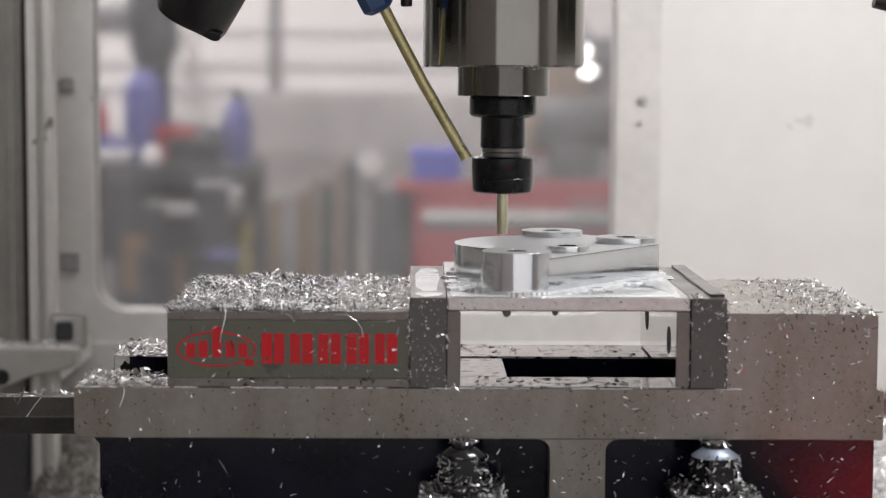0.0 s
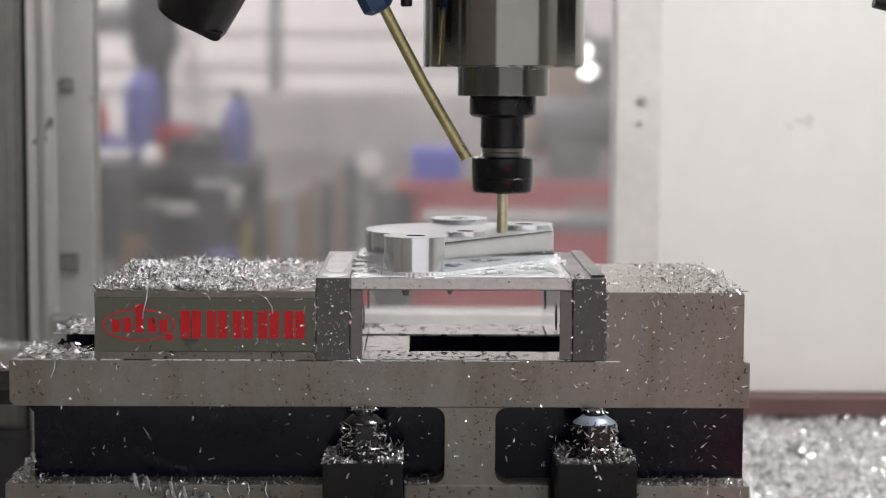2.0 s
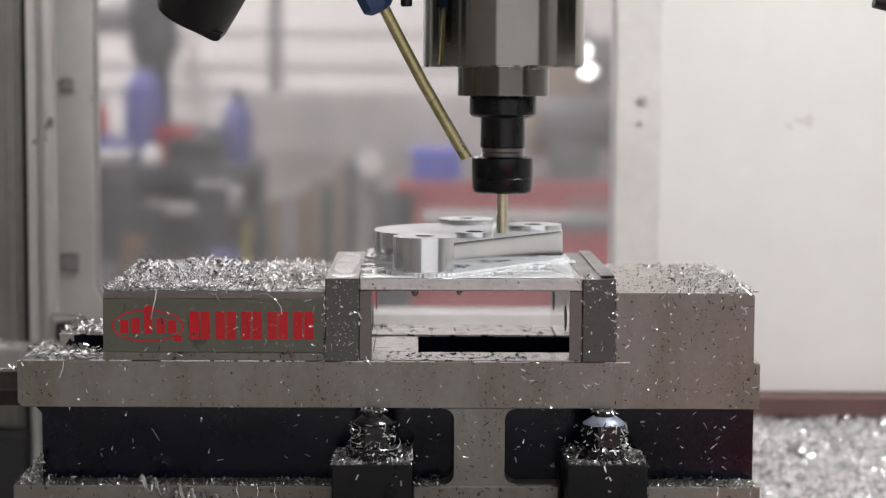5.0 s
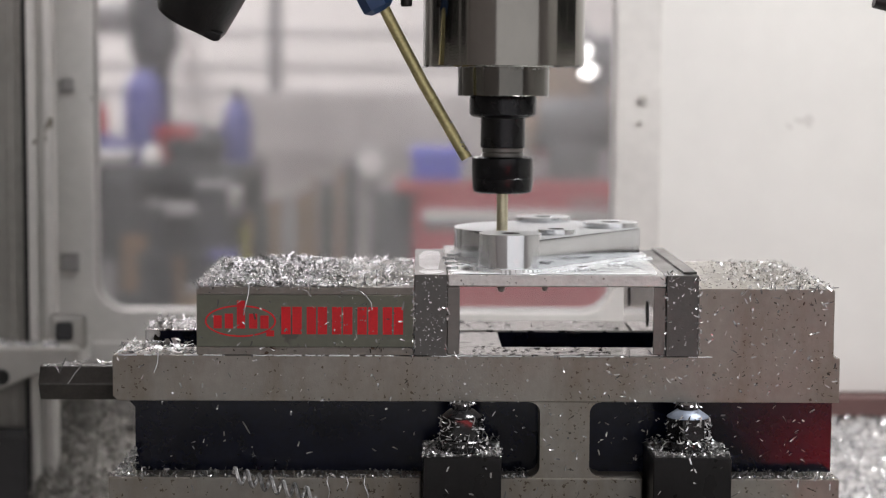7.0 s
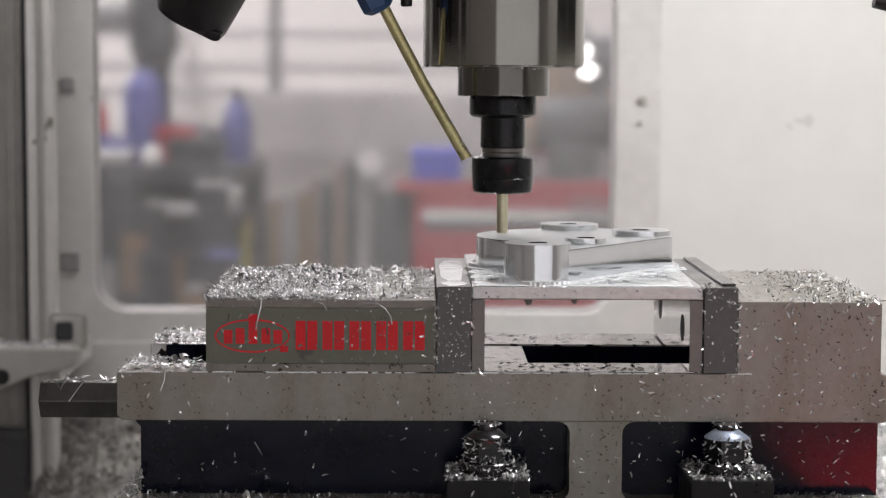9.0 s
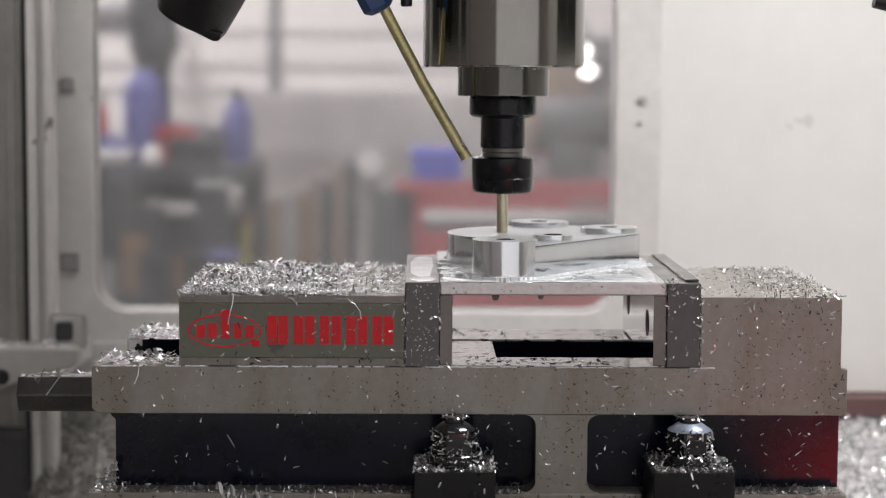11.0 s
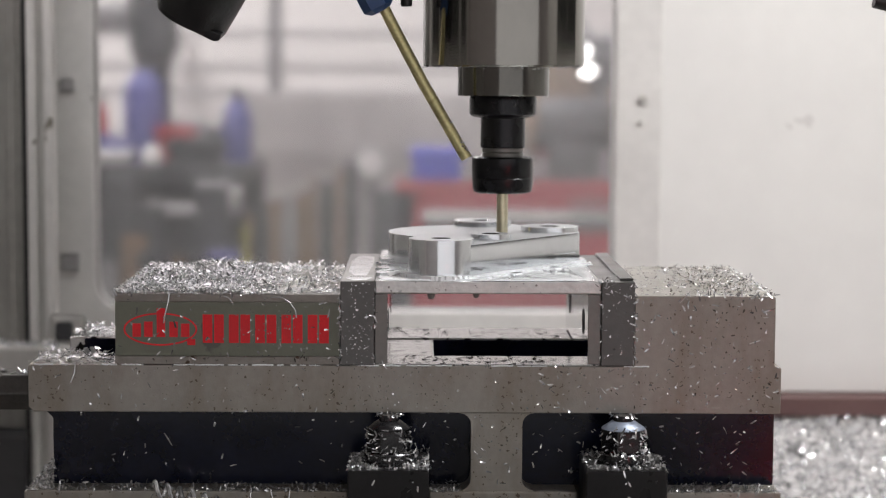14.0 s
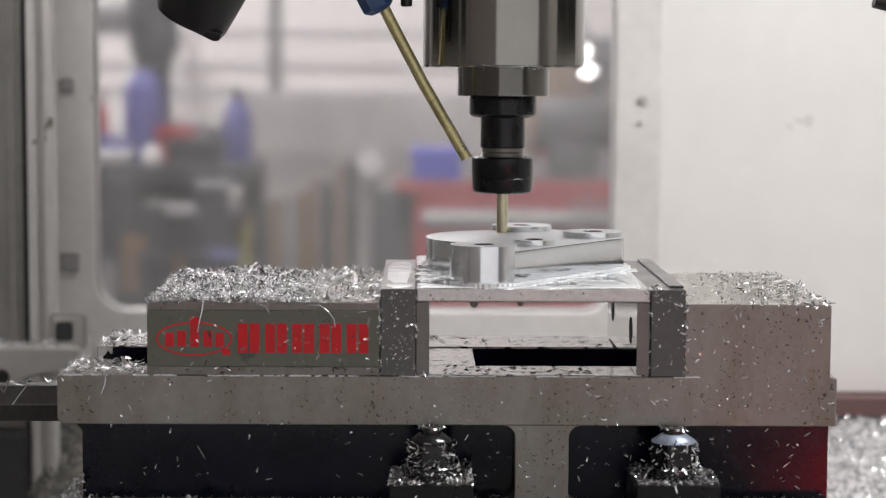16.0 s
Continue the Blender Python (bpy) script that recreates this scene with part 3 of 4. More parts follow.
def workpiece():
    w = rider(thing("workpiece", "bright wet aluminium plate with a half-milled lever part and bosses", "workpiece"))
    milled_tops(part("stock_plate", box(17.9, 134.8, 0.6, 176, 37.5, 44.2, 0.7), ALU_SAWN, w, "wet aluminium stock plate"), ALU_TOP)
    milled_tops(part("milled_body", prism(outline(), 44.0, 61.6, 0.25, "z"), ALU, w, "milled aluminium wall", True))
    for cx, cy, r, h in ((52.2, 22.6, 17.3, 5.2), (79.5, 54, 11, 5.0), (115, 108, 16.3, 5.4), (78, 150, 17, 5.2)):
        b = milled_tops(part("boss", boss(cx, cy, r, h, 55 if cy > 30 else 44.3, 64.6), ALU, w, "milled round boss", True))
        # black disc just under the top puts the bore's shade into colour
        part("bore", lathe([(h - 0.05, 60), (h - 0.05, 64.3), (0, 64.3)], (cx, cy, 0), 32), GRIME_AND_BORE, b, "black disc near the boss top, standing for the bore's shade")


workpiece()


def drops():
    for x, r in ((47, 2.2), (70.5, 1.7)):
        d = part("coolant_drop", lathe([(0, -r * 1.3), (r * 0.7, -r * 0.9), (r, 0), (r * 0.8, r * 0.6), (0, r)], (x, 12, 36.4 - r * 0.25), 20), MURKY, None, "", True)
        rider(tagged(d, "dark coolant drop hanging under the plate", "drop", group="hanging drops"))


drops()


def coolant_film():
    rng = random.Random(11)
    bm = bmesh.new()
    def pool(cx, cy, rx, ry, z, thick, n=36, seed=0.0):
        top, low = [], []
        for k in range(n):
            a = 2 * math.pi * k / n
            f = 1 + 0.28 * noise.noise((math.cos(a) * 1.7 + seed, math.sin(a) * 1.7, seed))
            x, y = cx + rx * f * math.cos(a), cy + ry * f * math.sin(a)
            low.append(bm.verts.new((x * MM, y * MM, z * MM)))
            top.append(bm.verts.new(((cx + (x - cx) * 0.9) * MM, (cy + (y - cy) * 0.9) * MM, (z + thick) * MM)))
        for k in range(n):
            bm.faces.new((low[k], low[(k + 1) % n], top[(k + 1) % n], top[k]))
        bm.faces.new(top)
    pool(25, 62, 6, 40, 44.25, 0.7, seed=1.0)
    pool(42, 7, 22, 4, 44.25, 0.6, seed=2.3)
    pool(33, 20, 13, 15, 44.25, 0.45, seed=6.1)
    pool(66, 5.5, 44, 4.2, 44.25, 0.52, seed=7.7)
    pool(116, 26, 15, 19, 44.25, 0.36, seed=8.8)
    pool(34, 40, 14, 34, 44.25, 0.25, seed=12.4)
    pool(110, 12, 20, 8, 44.25, 0.3, seed=13.9)
    pool(100, 60, 10, 26, 44.25, 0.4, seed=3.1)
    pool(128, 60, 5, 50, 44.25, 0.6, seed=4.7)
    for k in range(15):
        u = k / 14
        pool(71 + 64 * u + rng.uniform(-2, 2), 10 + 86 * u + rng.uniform(-2, 2), rng.uniform(3, 6), rng.uniform(3, 6), 44.22, 0.7, 14, seed=20 + k)
    for k in range(9):
        pool(22 + rng.uniform(-2, 6), 30 + 9 * k, rng.uniform(3, 5), rng.uniform(4, 7), 44.22, rng.uniform(0.6, 1.8), 14, seed=40 + k)
    for _ in range(46):
        pool(rng.uniform(22, 132), rng.uniform(4, 60), rng.uniform(0.6, 2.4), rng.uniform(0.6, 2.4), 44.25, 0.5, 10, rng.uniform(0, 40))
    # white film on the jaw top, also standing for its bright wet sheen
    pool(8.85, 84, 6.8, 60, 44.02, 0.14, 80, seed=3.3)
    pool(9.4, 17, 6.4, 12, 44.02, 0.2, 40, seed=9.1)
    edge = outline(-1.0)
    for k in range(0, 220):
        (ax, ay), lump = edge[k], 1.0 + 0.5 * noise.noise((edge[k][0] * 0.12, edge[k][1] * 0.12, 5.0))
        if noise.noise((ax * 0.05, ay * 0.05, 9.0)) > -0.55:
            pool(ax, ay, 3.0 * lump, 3.0 * lump, 44.2, 2.0 * lump, 10, seed=k * 0.37)
    ob = tagged(part("coolant_puddle", bm, COOLANT, None, "", True), "milky coolant on the plate and jaws, part of it for the jaw top's sheen", "coolant", kind="stuff")
    rider(ob)


coolant_film()


def edge_glint():
    """Broken white bead along the bed's upper edge, standing for its bright wet glint."""
    rng = random.Random(17)
    bm = bmesh.new()
    x = -158.0
    while x < 150:
        n = rng.uniform(3, 16)
        if rng.random() < (0.85 if x < 40 else 0.4):
            r = rng.uniform(0.28, 0.5)
            pts = [(x + n * k / 6, -0.15 + rng.uniform(-0.15, 0.15), 0.1 + rng.uniform(-0.12, 0.2)) for k in range(7)]
            me = bpy.data.meshes.new("piece")
            own = tube(pts, r, 8)
            own.to_mesh(me)
            own.free()
            bm.from_mesh(me)
            bpy.data.meshes.remove(me)
        x += n + rng.uniform(0.3, 4)
    rider(tagged(part("edge_glint_bead", bm, COOLANT, None, "", True), "white bead along the vise bed edge, standing for its wet glint", "coolant", kind="stuff"))


edge_glint()


def clamps():
    def one(x, crown):
        c = rider(thing("hold_down_clamp", "black steel clamp with stud and nut on the vise flange", "clamp", group="clamps on the table"))
        part("clamp_block", prism([(-20.5, -88), (20.5, -88), (20.5, -49.5), (19.5, -48.5), (-19.5, -48.5), (-20.5, -49.5)], -32, 14, 0.6), CLAMP, c)
        part("washer", lathe([(13.6, -48.4), (14.2, -47.8), (14.2, -46.6), (13.2, -46.4), (13.2, -42.8), (12.6, -42.2), (0, -42.2)], (0, -11, 0), 40), WET_BLACK, c, "", True)
        nut = [(11.7 * math.cos(radians(60 * k + 10)), -11 + 11.7 * math.sin(radians(60 * k + 10))) for k in range(6)]
        part("hex_nut", prism(nut, -42.1, -30.4, 0.5, "z"), WET_BLACK, c, "oiled black hexagon nut")
        part("nut_crown", lathe([(11.2, -30.3), (11.0, -29.8), (6.4, -26.6), (5.6, -26.3), (0, -26.3)], (0, -11, 0), 36), crown, c, "nut chamfer, pale blue sheen painted on the right one", True)
        part("stud", lathe([(5.2, -26.2), (5.2, -24.4), (4.4, -23.6), (0, -23.6)], (0, -11, 0), 24), WET_BLACK, c, "", True)
        for o in [c]:
            o["shift"] = x
        return c
    a, b = one(25.5, WET_BLACK), one(146.0, SHEEN_STEEL)
    return a, b


CLAMPS = clamps()


# ---- chips ----
def chips():
    rng = random.Random(21)
    def over(x0, x1, y0, y1, z, n, heap, density=lambda x, y: 1.0):
        out = []
        while len(out) < n:
            x, y = rng.uniform(x0, x1), rng.uniform(y0, y1)
            if rng.random() < density(x, y):
                h = heap * (0.5 + 0.9 * noise.noise((x * 0.03, y * 0.03, 2.0))) * rng.random()
                out.append(((x, y, z + max(0.2, h)), 0.0))
        return out
    def thin(x, y):
        return max(0.2, min(1.0, (-22 - x) / 40))
    jobs = [
        ("chip_pile", over(-117, -1, 1, 152, 37.2, 7800, 3.6, thin), "bright curled aluminium chips heaped on the sliding jaw"),
        ("chip_pile", over(154, 226, 1, 152, 37.2, 800, 0.7, lambda x, y: max(0.3, min(1, (x - 160) / 45))),
         "bright aluminium chips strewn on the fixed jaw"),
        ("chip_pile", over(-160, -117, 1, 31, 0.2, 340, 4.0), "bright aluminium chips on the vise rail"),
        ("chip_pile", over(-158, -117, 107, 151, 0.2, 320, 5.0), "bright aluminium chips on the back rail"),
        ("chip_pile", over(-214, -162, 68, 84, -16.7, 60, 1.6), "aluminium chips on the hexagonal drive end"),
    ]
    ledge = over(-163, 4, -1, 17, -65.8, 380, 2.0) + over(47, 62, -1, 17, -65.8, 80, 2.0) + over(168, 228, -1, 17, -65.8, 230, 2.0)
    ledge += over(-163, 3, -1.4, 1.5, -65.8, 150, 1.4) + over(47, 62, -1.4, 1.5, -65.8, 30, 1.4) + over(168, 229, -1.4, 1.5, -65.8, 70, 1.4)
    for _ in range(420):
        u, v = rng.random(), rng.random()
        if u + v < 1:
            ledge.append(((-150.5 - 12.5 * u, rng.uniform(3, 22), -65.5 + 15 * v), 0.4))
    jobs.append(("chip_pile", ledge, "aluminium chips lying on the base flange"))
    clamp = []
    for cx in (25.5, 146.0):
        clamp += over(cx - 20.5, cx + 20.5, -32, 12, -48.2, 900, 3.4)
        for _ in range(60):
            a, b = rng.uniform(math.pi, 2 * math.pi), rng.uniform(11, 16)
            clamp.append(((cx + b * math.cos(a), -11 + b * math.sin(a), rng.uniform(-48, -43)), 0.3))
        for _ in range(8):
            clamp.append(((rng.uniform(cx - 20, cx + 20), -32.3, rng.uniform(-78, -50)), 1.4))
        for _ in range(84):
            a = rng.uniform(math.pi, 2 * math.pi)
            clamp.append(((cx + 11.6 * math.cos(a), -11 + 11.6 * math.sin(a), rng.uniform(-46, -29)), 1.2))
        for _ in range(26):
            a = rng.uniform(math.pi, 2 * math.pi)
            clamp.append(((cx + 13.6 * math.cos(a), -11 + 13.6 * math.sin(a), rng.uniform(-43, -42)), 0.3))
        clamp += over(cx - 7, cx + 7, -17, -5, -24, 30, 1.2)
    jobs.append(("chip_pile", clamp, "wet aluminium chips clinging to the clamps"))
    spray = []
    for x0, x1, z0, z1, y, n in ((-160, 229, -24, -1, -0.3, 55), (100, 229, -24, -1, -0.3, 45), (153, 225, 2, 36, -0.3, 42), (0, 17, 1, 43, -0.9, 14), (136, 152, 1, 43, -0.9, 8),
                                 (-115, -1, 3, 36, -0.3, 50), (-140, 62, -60, -26, 17.5, 40), (101, 214, -60, -26, 17.5, 55),
                                 (68, 95, -62, -26, -0.1, 10), (18, 134, 38, 44, 0.3, 7), (135, 153, 36, 45, -0.9, 14)):
        for _ in range(n):
            spray.append(((rng.uniform(x0, x1), y, rng.uniform(z0, z1)), 1.4))
    # chips along the bed edge, also standing for its bright wet line
    for _ in range(60):
        spray.append(((rng.uniform(-160, 229), -0.4, rng.choice((0.2, 0.0, 0.4))), 0.6))
    for seam, z1, n in ((-0.4, 37, 34), (152.6, 44, 30), (17.8, 40, 14), (134.9, 40, 14)):
        for _ in range(n):
            spray.append(((seam + rng.gauss(0, 0.5), -0.8, rng.uniform(0, z1)), 1.4))
    for _ in range(46):
        spray.append(((rng.gauss(137, 2.5), rng.uniform(-1.2, 3), rng.gauss(42.5, 2.2)), rng.uniform(0, 1.5)))
    for jx, jz, jl in ((-83, 36, 1.2), (-20, 34, 1.3), (20, -5, 1.3)):
        spray.append(((jx, -0.6, jz), jl))
    curls = []
    for x0, x1, z0, z1, y, n in ((-150, 150, -23, -2, -0.4, 10), (100, 228, -23, -2, -0.4, 8), (154, 224, 6, 36, -0.4, 14), (69, 94, -62, -26, -0.3, 6),
                                 (-140, 60, -60, -28, 17.2, 8), (102, 228, -60, -28, 17.2, 12), (-160, 2, -80, -66, -1.6, 9), (48, 122, -80, -66, -1.6, 8),
                                 (168, 229, -80, -66, -1.6, 9), (-112, -4, 6, 34, -0.3, 5)):
        for _ in range(n):
            curls.append(((rng.uniform(x0, x1), y, rng.uniform(z0, z1)), 1.4))
    for _ in range(70):
        curls.append(((rng.uniform(-117, -20), rng.uniform(-1.5, 2), 37.4 + rng.uniform(-0.5, 1.2)), 0.5))
    for _ in range(40):
        curls.append(((rng.uniform(175, 227), rng.uniform(-1.5, 2), 37.3 + rng.uniform(-1.5, 0.8)), 0.6))
    for _ in range(14):
        curls.append(((225.5 + rng.uniform(-1, 3), rng.uniform(0, 100), 37 + rng.uniform(-2, 1)), 0.3))
    rider(tagged(flakes("curled_chips", rng, curls, (2.2, 5.5), (0.5, 1.1), 0.5), "curled aluminium chips caught on the vise faces and edges", "metal chips", kind="stuff"))
    jobs.append(("spattered_chips", spray, "small aluminium chips stuck to the wet vise faces"))
    for i, (name, spots, label) in enumerate(jobs):
        big = name == "spattered_chips"
        fine = "clamps" in label or "flange" in label
        ob = flakes(name, rng, spots, (0.8, 3.4) if big else (1.2, 3.8) if fine or "fixed jaw" in label else (1.8, 7.2), (0.35, 1.0) if big else (0.35, 1.15), 0.4 if big else 0.55 if fine else 0.24)
        rider(tagged(ob, label, "metal chips", kind="stuff"))
    # black oily specks on the bright rails
    grime = []
    for _ in range(74):
        if rng.random() < 0.6:
            grime.append(((rng.triangular(25, 128, 30), rng.uniform(2, 31), 0.95), 0.0))
        else:
            grime.append(((rng.uniform(25, 128), rng.triangular(107, 151, 148), 0.25), 0.0))
    for k in range(14):
        grime.append(((84 + 1.7 * k + rng.uniform(-1, 1), 14 + 4 * math.sin(k * 0.5) + rng.uniform(-2, 2), 0.95), 0.0))
    ob = flakes("grime_specks", rng, grime, (0.5, 3.6), (0.6, 3.2), 0.02, GRIME_AND_BORE)
    rider(tagged(ob, "black oily specks on the wet vise rails", "grime", kind="stuff"))
    # fine wet droplets thrown onto the jaws and the slab
    fine = []
    for x0, x1, z0, z1, y, n in ((0, 17.6, 0, 44, -0.8, 85), (-60, 0, 4, 36, -0.1, 70), (0, 60, -24, 0, -0.2, 60), (135, 152, 0, 44, -0.8, 22),
                                 (153, 225, 0, 37, -0.2, 34), (18, 134, 37.6, 44, 0.4, 10), (-160, 0, -24, 0, -0.2, 25), (60, 229, -24, 0, -0.2, 40)):
        for _ in range(n):
            fine.append(((rng.triangular(x0, x1, (x0 + x1) / 2), y, rng.uniform(z0, z1)), 1.5))
    ob = flakes("fine_spatter", rng, fine, (0.4, 1.1), (0.3, 0.7), 0.3)
    rider(tagged(ob, "fine wet specks of metal on the vise faces", "metal chips", kind="stuff"))
    # dark slivers on the wet casting
    dark = []
    for x0, x1, z0, z1, y, n in ((153, 225, 1, 37, -0.25, 36), (100, 229, -24, -1, -0.25, 30), (-160, 100, -24, -1, -0.25, 14),
                                 (-115, -1, 1, 5, -0.1, 20), (-163, 4, -77, -67, -1.3, 14), (168, 230, -77, -67, -1.3, 20), (68, 95, -60, -26, -0.1, 14)):
        for _ in range(n):
            dark.append(((rng.triangular(x0, x1, x0 + 0.8 * (x1 - x0)), y, rng.triangular(z0, z1, z0 + 0.6 * (z1 - z0))), 1.5))
    for _ in range(240):
        dark.append(((rng.triangular(154, 225, 216), rng.uniform(1, 151), 37.3 + rng.uniform(0, 0.9)), 0.0))
    ob = flakes("dark_slivers", rng, dark, (0.7, 2.6), (0.3, 1.0), 0.6, DARK_CHIP)
    rider(tagged(ob, "dark metal slivers on the vise faces", "metal chips", kind="stuff"))
    # long curls and larger flakes
    big = []
    for x, y, z in ((-128, 10, 4), (-134, 20, 4), (-122, 14, 5), (-138, 8, 3), (-70, 8, 41), (-64, 12, 41), (-130, 30, 4)):
        big.append(((x, y, z), rng.uniform(-0.6, 0.6)))
    ob = flakes("large_chips", rng, big, (4, 7), (2.5, 4), 0.7)
    rider(tagged(ob, "large bright aluminium flakes on the vise", "metal chips", kind="stuff"))
    coil = []
    for k in range(7 * 14):
        a, u = k * 2 * math.pi / 14, k / 14
        coil.append((-97 + 6.4 * u, -4.8 + 3.4 * math.cos(a), -63.5 - 1.7 * u + 3.8 * math.sin(a)))
    ob = part("curled_chip", tube(coil, 1.15, 6), CHIP, None, "", True)
    rider(tagged(ob, "long coiled aluminium chip hanging over the flange", "metal chip"))
    for pts in ([(-36, -0.6, 35.5), (-30, -1.6, 35.6), (-26, -2, 33), (-23, -2, 29), (-22.5, -1.8, 25)],
                [(-88, -0.6, 37.5), (-88.5, -1.6, 33), (-90, -1.8, 27), (-91, -1, 22)],
                [(-60, -0.4, 36), (-57, -2, 35), (-55, -2, 32)], [(-137, 0.4, 1), (-137, -1.5, -4), (-139, -1.6, -9)],
                [(-46, -0.8, -65), (-46.5, -2.6, -68), (-45, -2.4, -73), (-46, -2, -77)], [(-36, -0.8, -65), (-35, -2.4, -69), (-36.5, -2.2, -74)],
                [(-26, -0.8, -65), (-26.5, -2.6, -69), (-24.5, -2.2, -75)], [(-190, 70, -16), (-193, 66, -20), (-197, 63, -26)], [(-206, 72, -16), (-202, 66, -20), (-199, 70, -12)]):
        ob = part("stringy_chip", tube(pts, 0.35, 6), CHIP, None, "", True)
        rider(tagged(ob, "thin stringy aluminium chip hanging from the vise", "metal chip", group="stringy chips"))


chips()


def pan_heaps():
    rng = random.Random(31)
    arm = [((rng.uniform(-400, -318), rng.uniform(346, 370), 23.2 + rng.random() * 2.5), 0.0) for _ in range(420)]
    tagged(flakes("chip_pile", rng, arm, (1.5, 5), (0.6, 1.6), 0.5), "aluminium chips lying on the bracket arm", "metal chips", kind="stuff")
    def heap(name, cx, cy, rx, ry, top, n, label, slope, bed, chip):
        bm = bmesh.new()
        g, grid = 26, []
        for j in range(g + 1):
            row = []
            for i in range(g + 1):
                u, v = 2 * i / g - 1, 2 * j / g - 1
                x, y = cx + rx * u, cy + ry * v
                h = (top + 420) * max(0.0, 1 - 0.008 * (u * u + v * v)) * (1 + 0.014 * noise.noise((x * 0.02, y * 0.02, 1.0))) + slope * v
                row.append(bm.verts.new((x * MM, y * MM, (-420 + h) * MM)))
            grid.append(row)
        spots = []
        for j in range(g):
            for i in range(g):
                bm.faces.new((grid[j][i], grid[j][i + 1], grid[j + 1][i + 1], grid[j + 1][i]))
        for _ in range(n):
            i, j = rng.randrange(g), rng.randrange(g)
            p = grid[j][i].co.lerp(grid[j + 1][i + 1].co, rng.random()) * 1000
            spots.append(((p.x + rng.uniform(-9, 9), p.y + rng.uniform(-9, 9), p.z + rng.uniform(-2, 5)), -0.5))
        mound = tagged(part(name, bm, bed, None, "", True), label, "metal chips", kind="stuff")
        fl = flakes("loose_chips", rng, spots, (2.2, 6), (1.0, 2.6), 0.9, chip)
        fl.parent = mound
    heap("chip_heap", 440, 410, 290, 97, -69, 17000, "shining heap of aluminium chips below the sill", 16, CHIP_BED, CHIP)
    heap("chip_heap", -240, 428, 100, 80, -62, 4500, "heap of aluminium chips beside the column, its shade in the colour", 27, SHADED_BED, SHADED_CHIP)


pan_heaps()


# ---- the shop beyond the window ----
def shop():
    for name, b in (("wall_shop_back", (-5000, 5000, 6000, 6100, -950, 3000)), ("wall_shop_front", (-5000, 5000, -4100, -4000, -950, 3000)),
                    ("wall_shop_west", (-5100, -5000, -4000, 6000, -950, 3000)), ("wall_shop_east", (5000, 5100, -4000, 6000, -950, 3000))):
        tagged(part(name, box(*b), SHOP_WALL), "pale painted shop wall", "wall", kind="structure")
    tagged(part("ceiling_shop", box(-5100, 5100, -4100, 6100, 3000, 3080), SHOP_WALL), "pale shop ceiling", "ceiling", kind="structure")
    tagged(part("floor_shop", box(-5100, 5100, -4100, 6100, -1050, -950), SHOP_FLOOR), "worn concrete shop floor", "floor", kind="structure")
    stand = thing("machine_stand", "grey painted steel base under the enclosure", "machine base")
    part("stand_body", box(-700, 900, -480, 520, -950, -441, 6), COLUMN_GREY, stand)

    post = thing("steel_post", "grey steel post hanging from the shop ceiling", "post")
    part("post_shaft", box(-438, -404, 3900, 3940, 185, 3000, 4), MID_GREY, post)
    for z in (330, 235, 165):
        rail = thing("wall_rail", "grey horizontal rail along the shop wall", "rail", group="wall rails")
        part("rail_bar", box(-2500, 1500, 4300, 4330, z, z + 22, 3), PALE_GREY, rail)
        for x in (-2400, -900, 600, 1400):
            part("bracket", box(x, x + 30, 4330, 6000, z, z + 20), PALE_GREY, rail)

    def drum(x, y, r, z0, z1, material, label, cap=None):
        d = thing("plastic_bottle", label, "bottle")
        part("bottle_body", lathe([(r * 0.94, z0), (r, z0 + 8), (r, z1 - 60), (r * 0.8, z1 - 25), (r * 0.35, z1), (0, z1)], (x, y, 0), 28), material, d, "", True)
        part("cap", lathe([(r * 0.36, z1), (r * 0.36, z1 + 22), (0, z1 + 22)], (x, y, 0), 20), cap or DARK_GREY, d, "", True)
    bench = thing("work_bench", "dark steel work bench crowded with tools", "bench")
    part("bench_top", box(-1500, -440, 3250, 3800, -20, 20, 4), DARK_GREY, bench)
    for x in (-1480, -520):
        for y in (3270, 3760):
            part("leg", box(x, x + 50, y, y + 30, -950, -20), DARK_GREY, bench)
    part("back_board", box(-1500, -440, 3790, 3810, -950, -20), DARK_GREY, bench)
    part("lower_shelf", box(-1470, -470, 3290, 3780, -420, -390), TAN, bench)
    cart = thing("tool_cart", "low dark cart crowded with tins and cartons", "cart")
    part("cart_deck", box(-1120, -440, 2960, 3225, -360, -341, 3), DARK_GREY, cart)
    for cx in (-1110, -470):
        for cy in (2970, 3190):
            part("leg", box(cx, cx + 24, cy, cy + 24, -950, -360), DARK_GREY, cart)
    drum(-690, 3430, 48, 20, 235, BLUE_DRUM, "tall blue plastic bottle on the bench", DARK_GREY)
    drum(-478, 3480, 36, 20, 170, BLUE_DRUM, "blue plastic bottle on the bench")
    drum(-783, 3400, 15, 20, 160, RED_PAINT, "slim red bottle on the bench")
    upper = thing("drill_press", "dark grey drill press standing on the bench", "drill press")
    part("head_body", box(-740, -630, 3500, 3640, 255, 520, 30), DARK_GREY, upper)
    part("head_column", box(-700, -660, 3650, 3690, 20, 700, 4), DARK_GREY, upper)
    part("head_arm", box(-860, -640, 3560, 3640, 330, 400, 20), MID_GREY, upper)
    def crate(name, b, material, label, category):
        c = thing(name, label, category)
        part("body", box(*b, 8), material, c)
        part("rim", box(b[0] - 6, b[1] + 6, b[2] - 6, b[3] + 6, b[5] - 18, b[5] + 4, 4), material, c)
    crate("parts_box", (-655, -575, 3380, 3460, 21, 100), RED_PAINT, "small red parts box on the bench", "box")
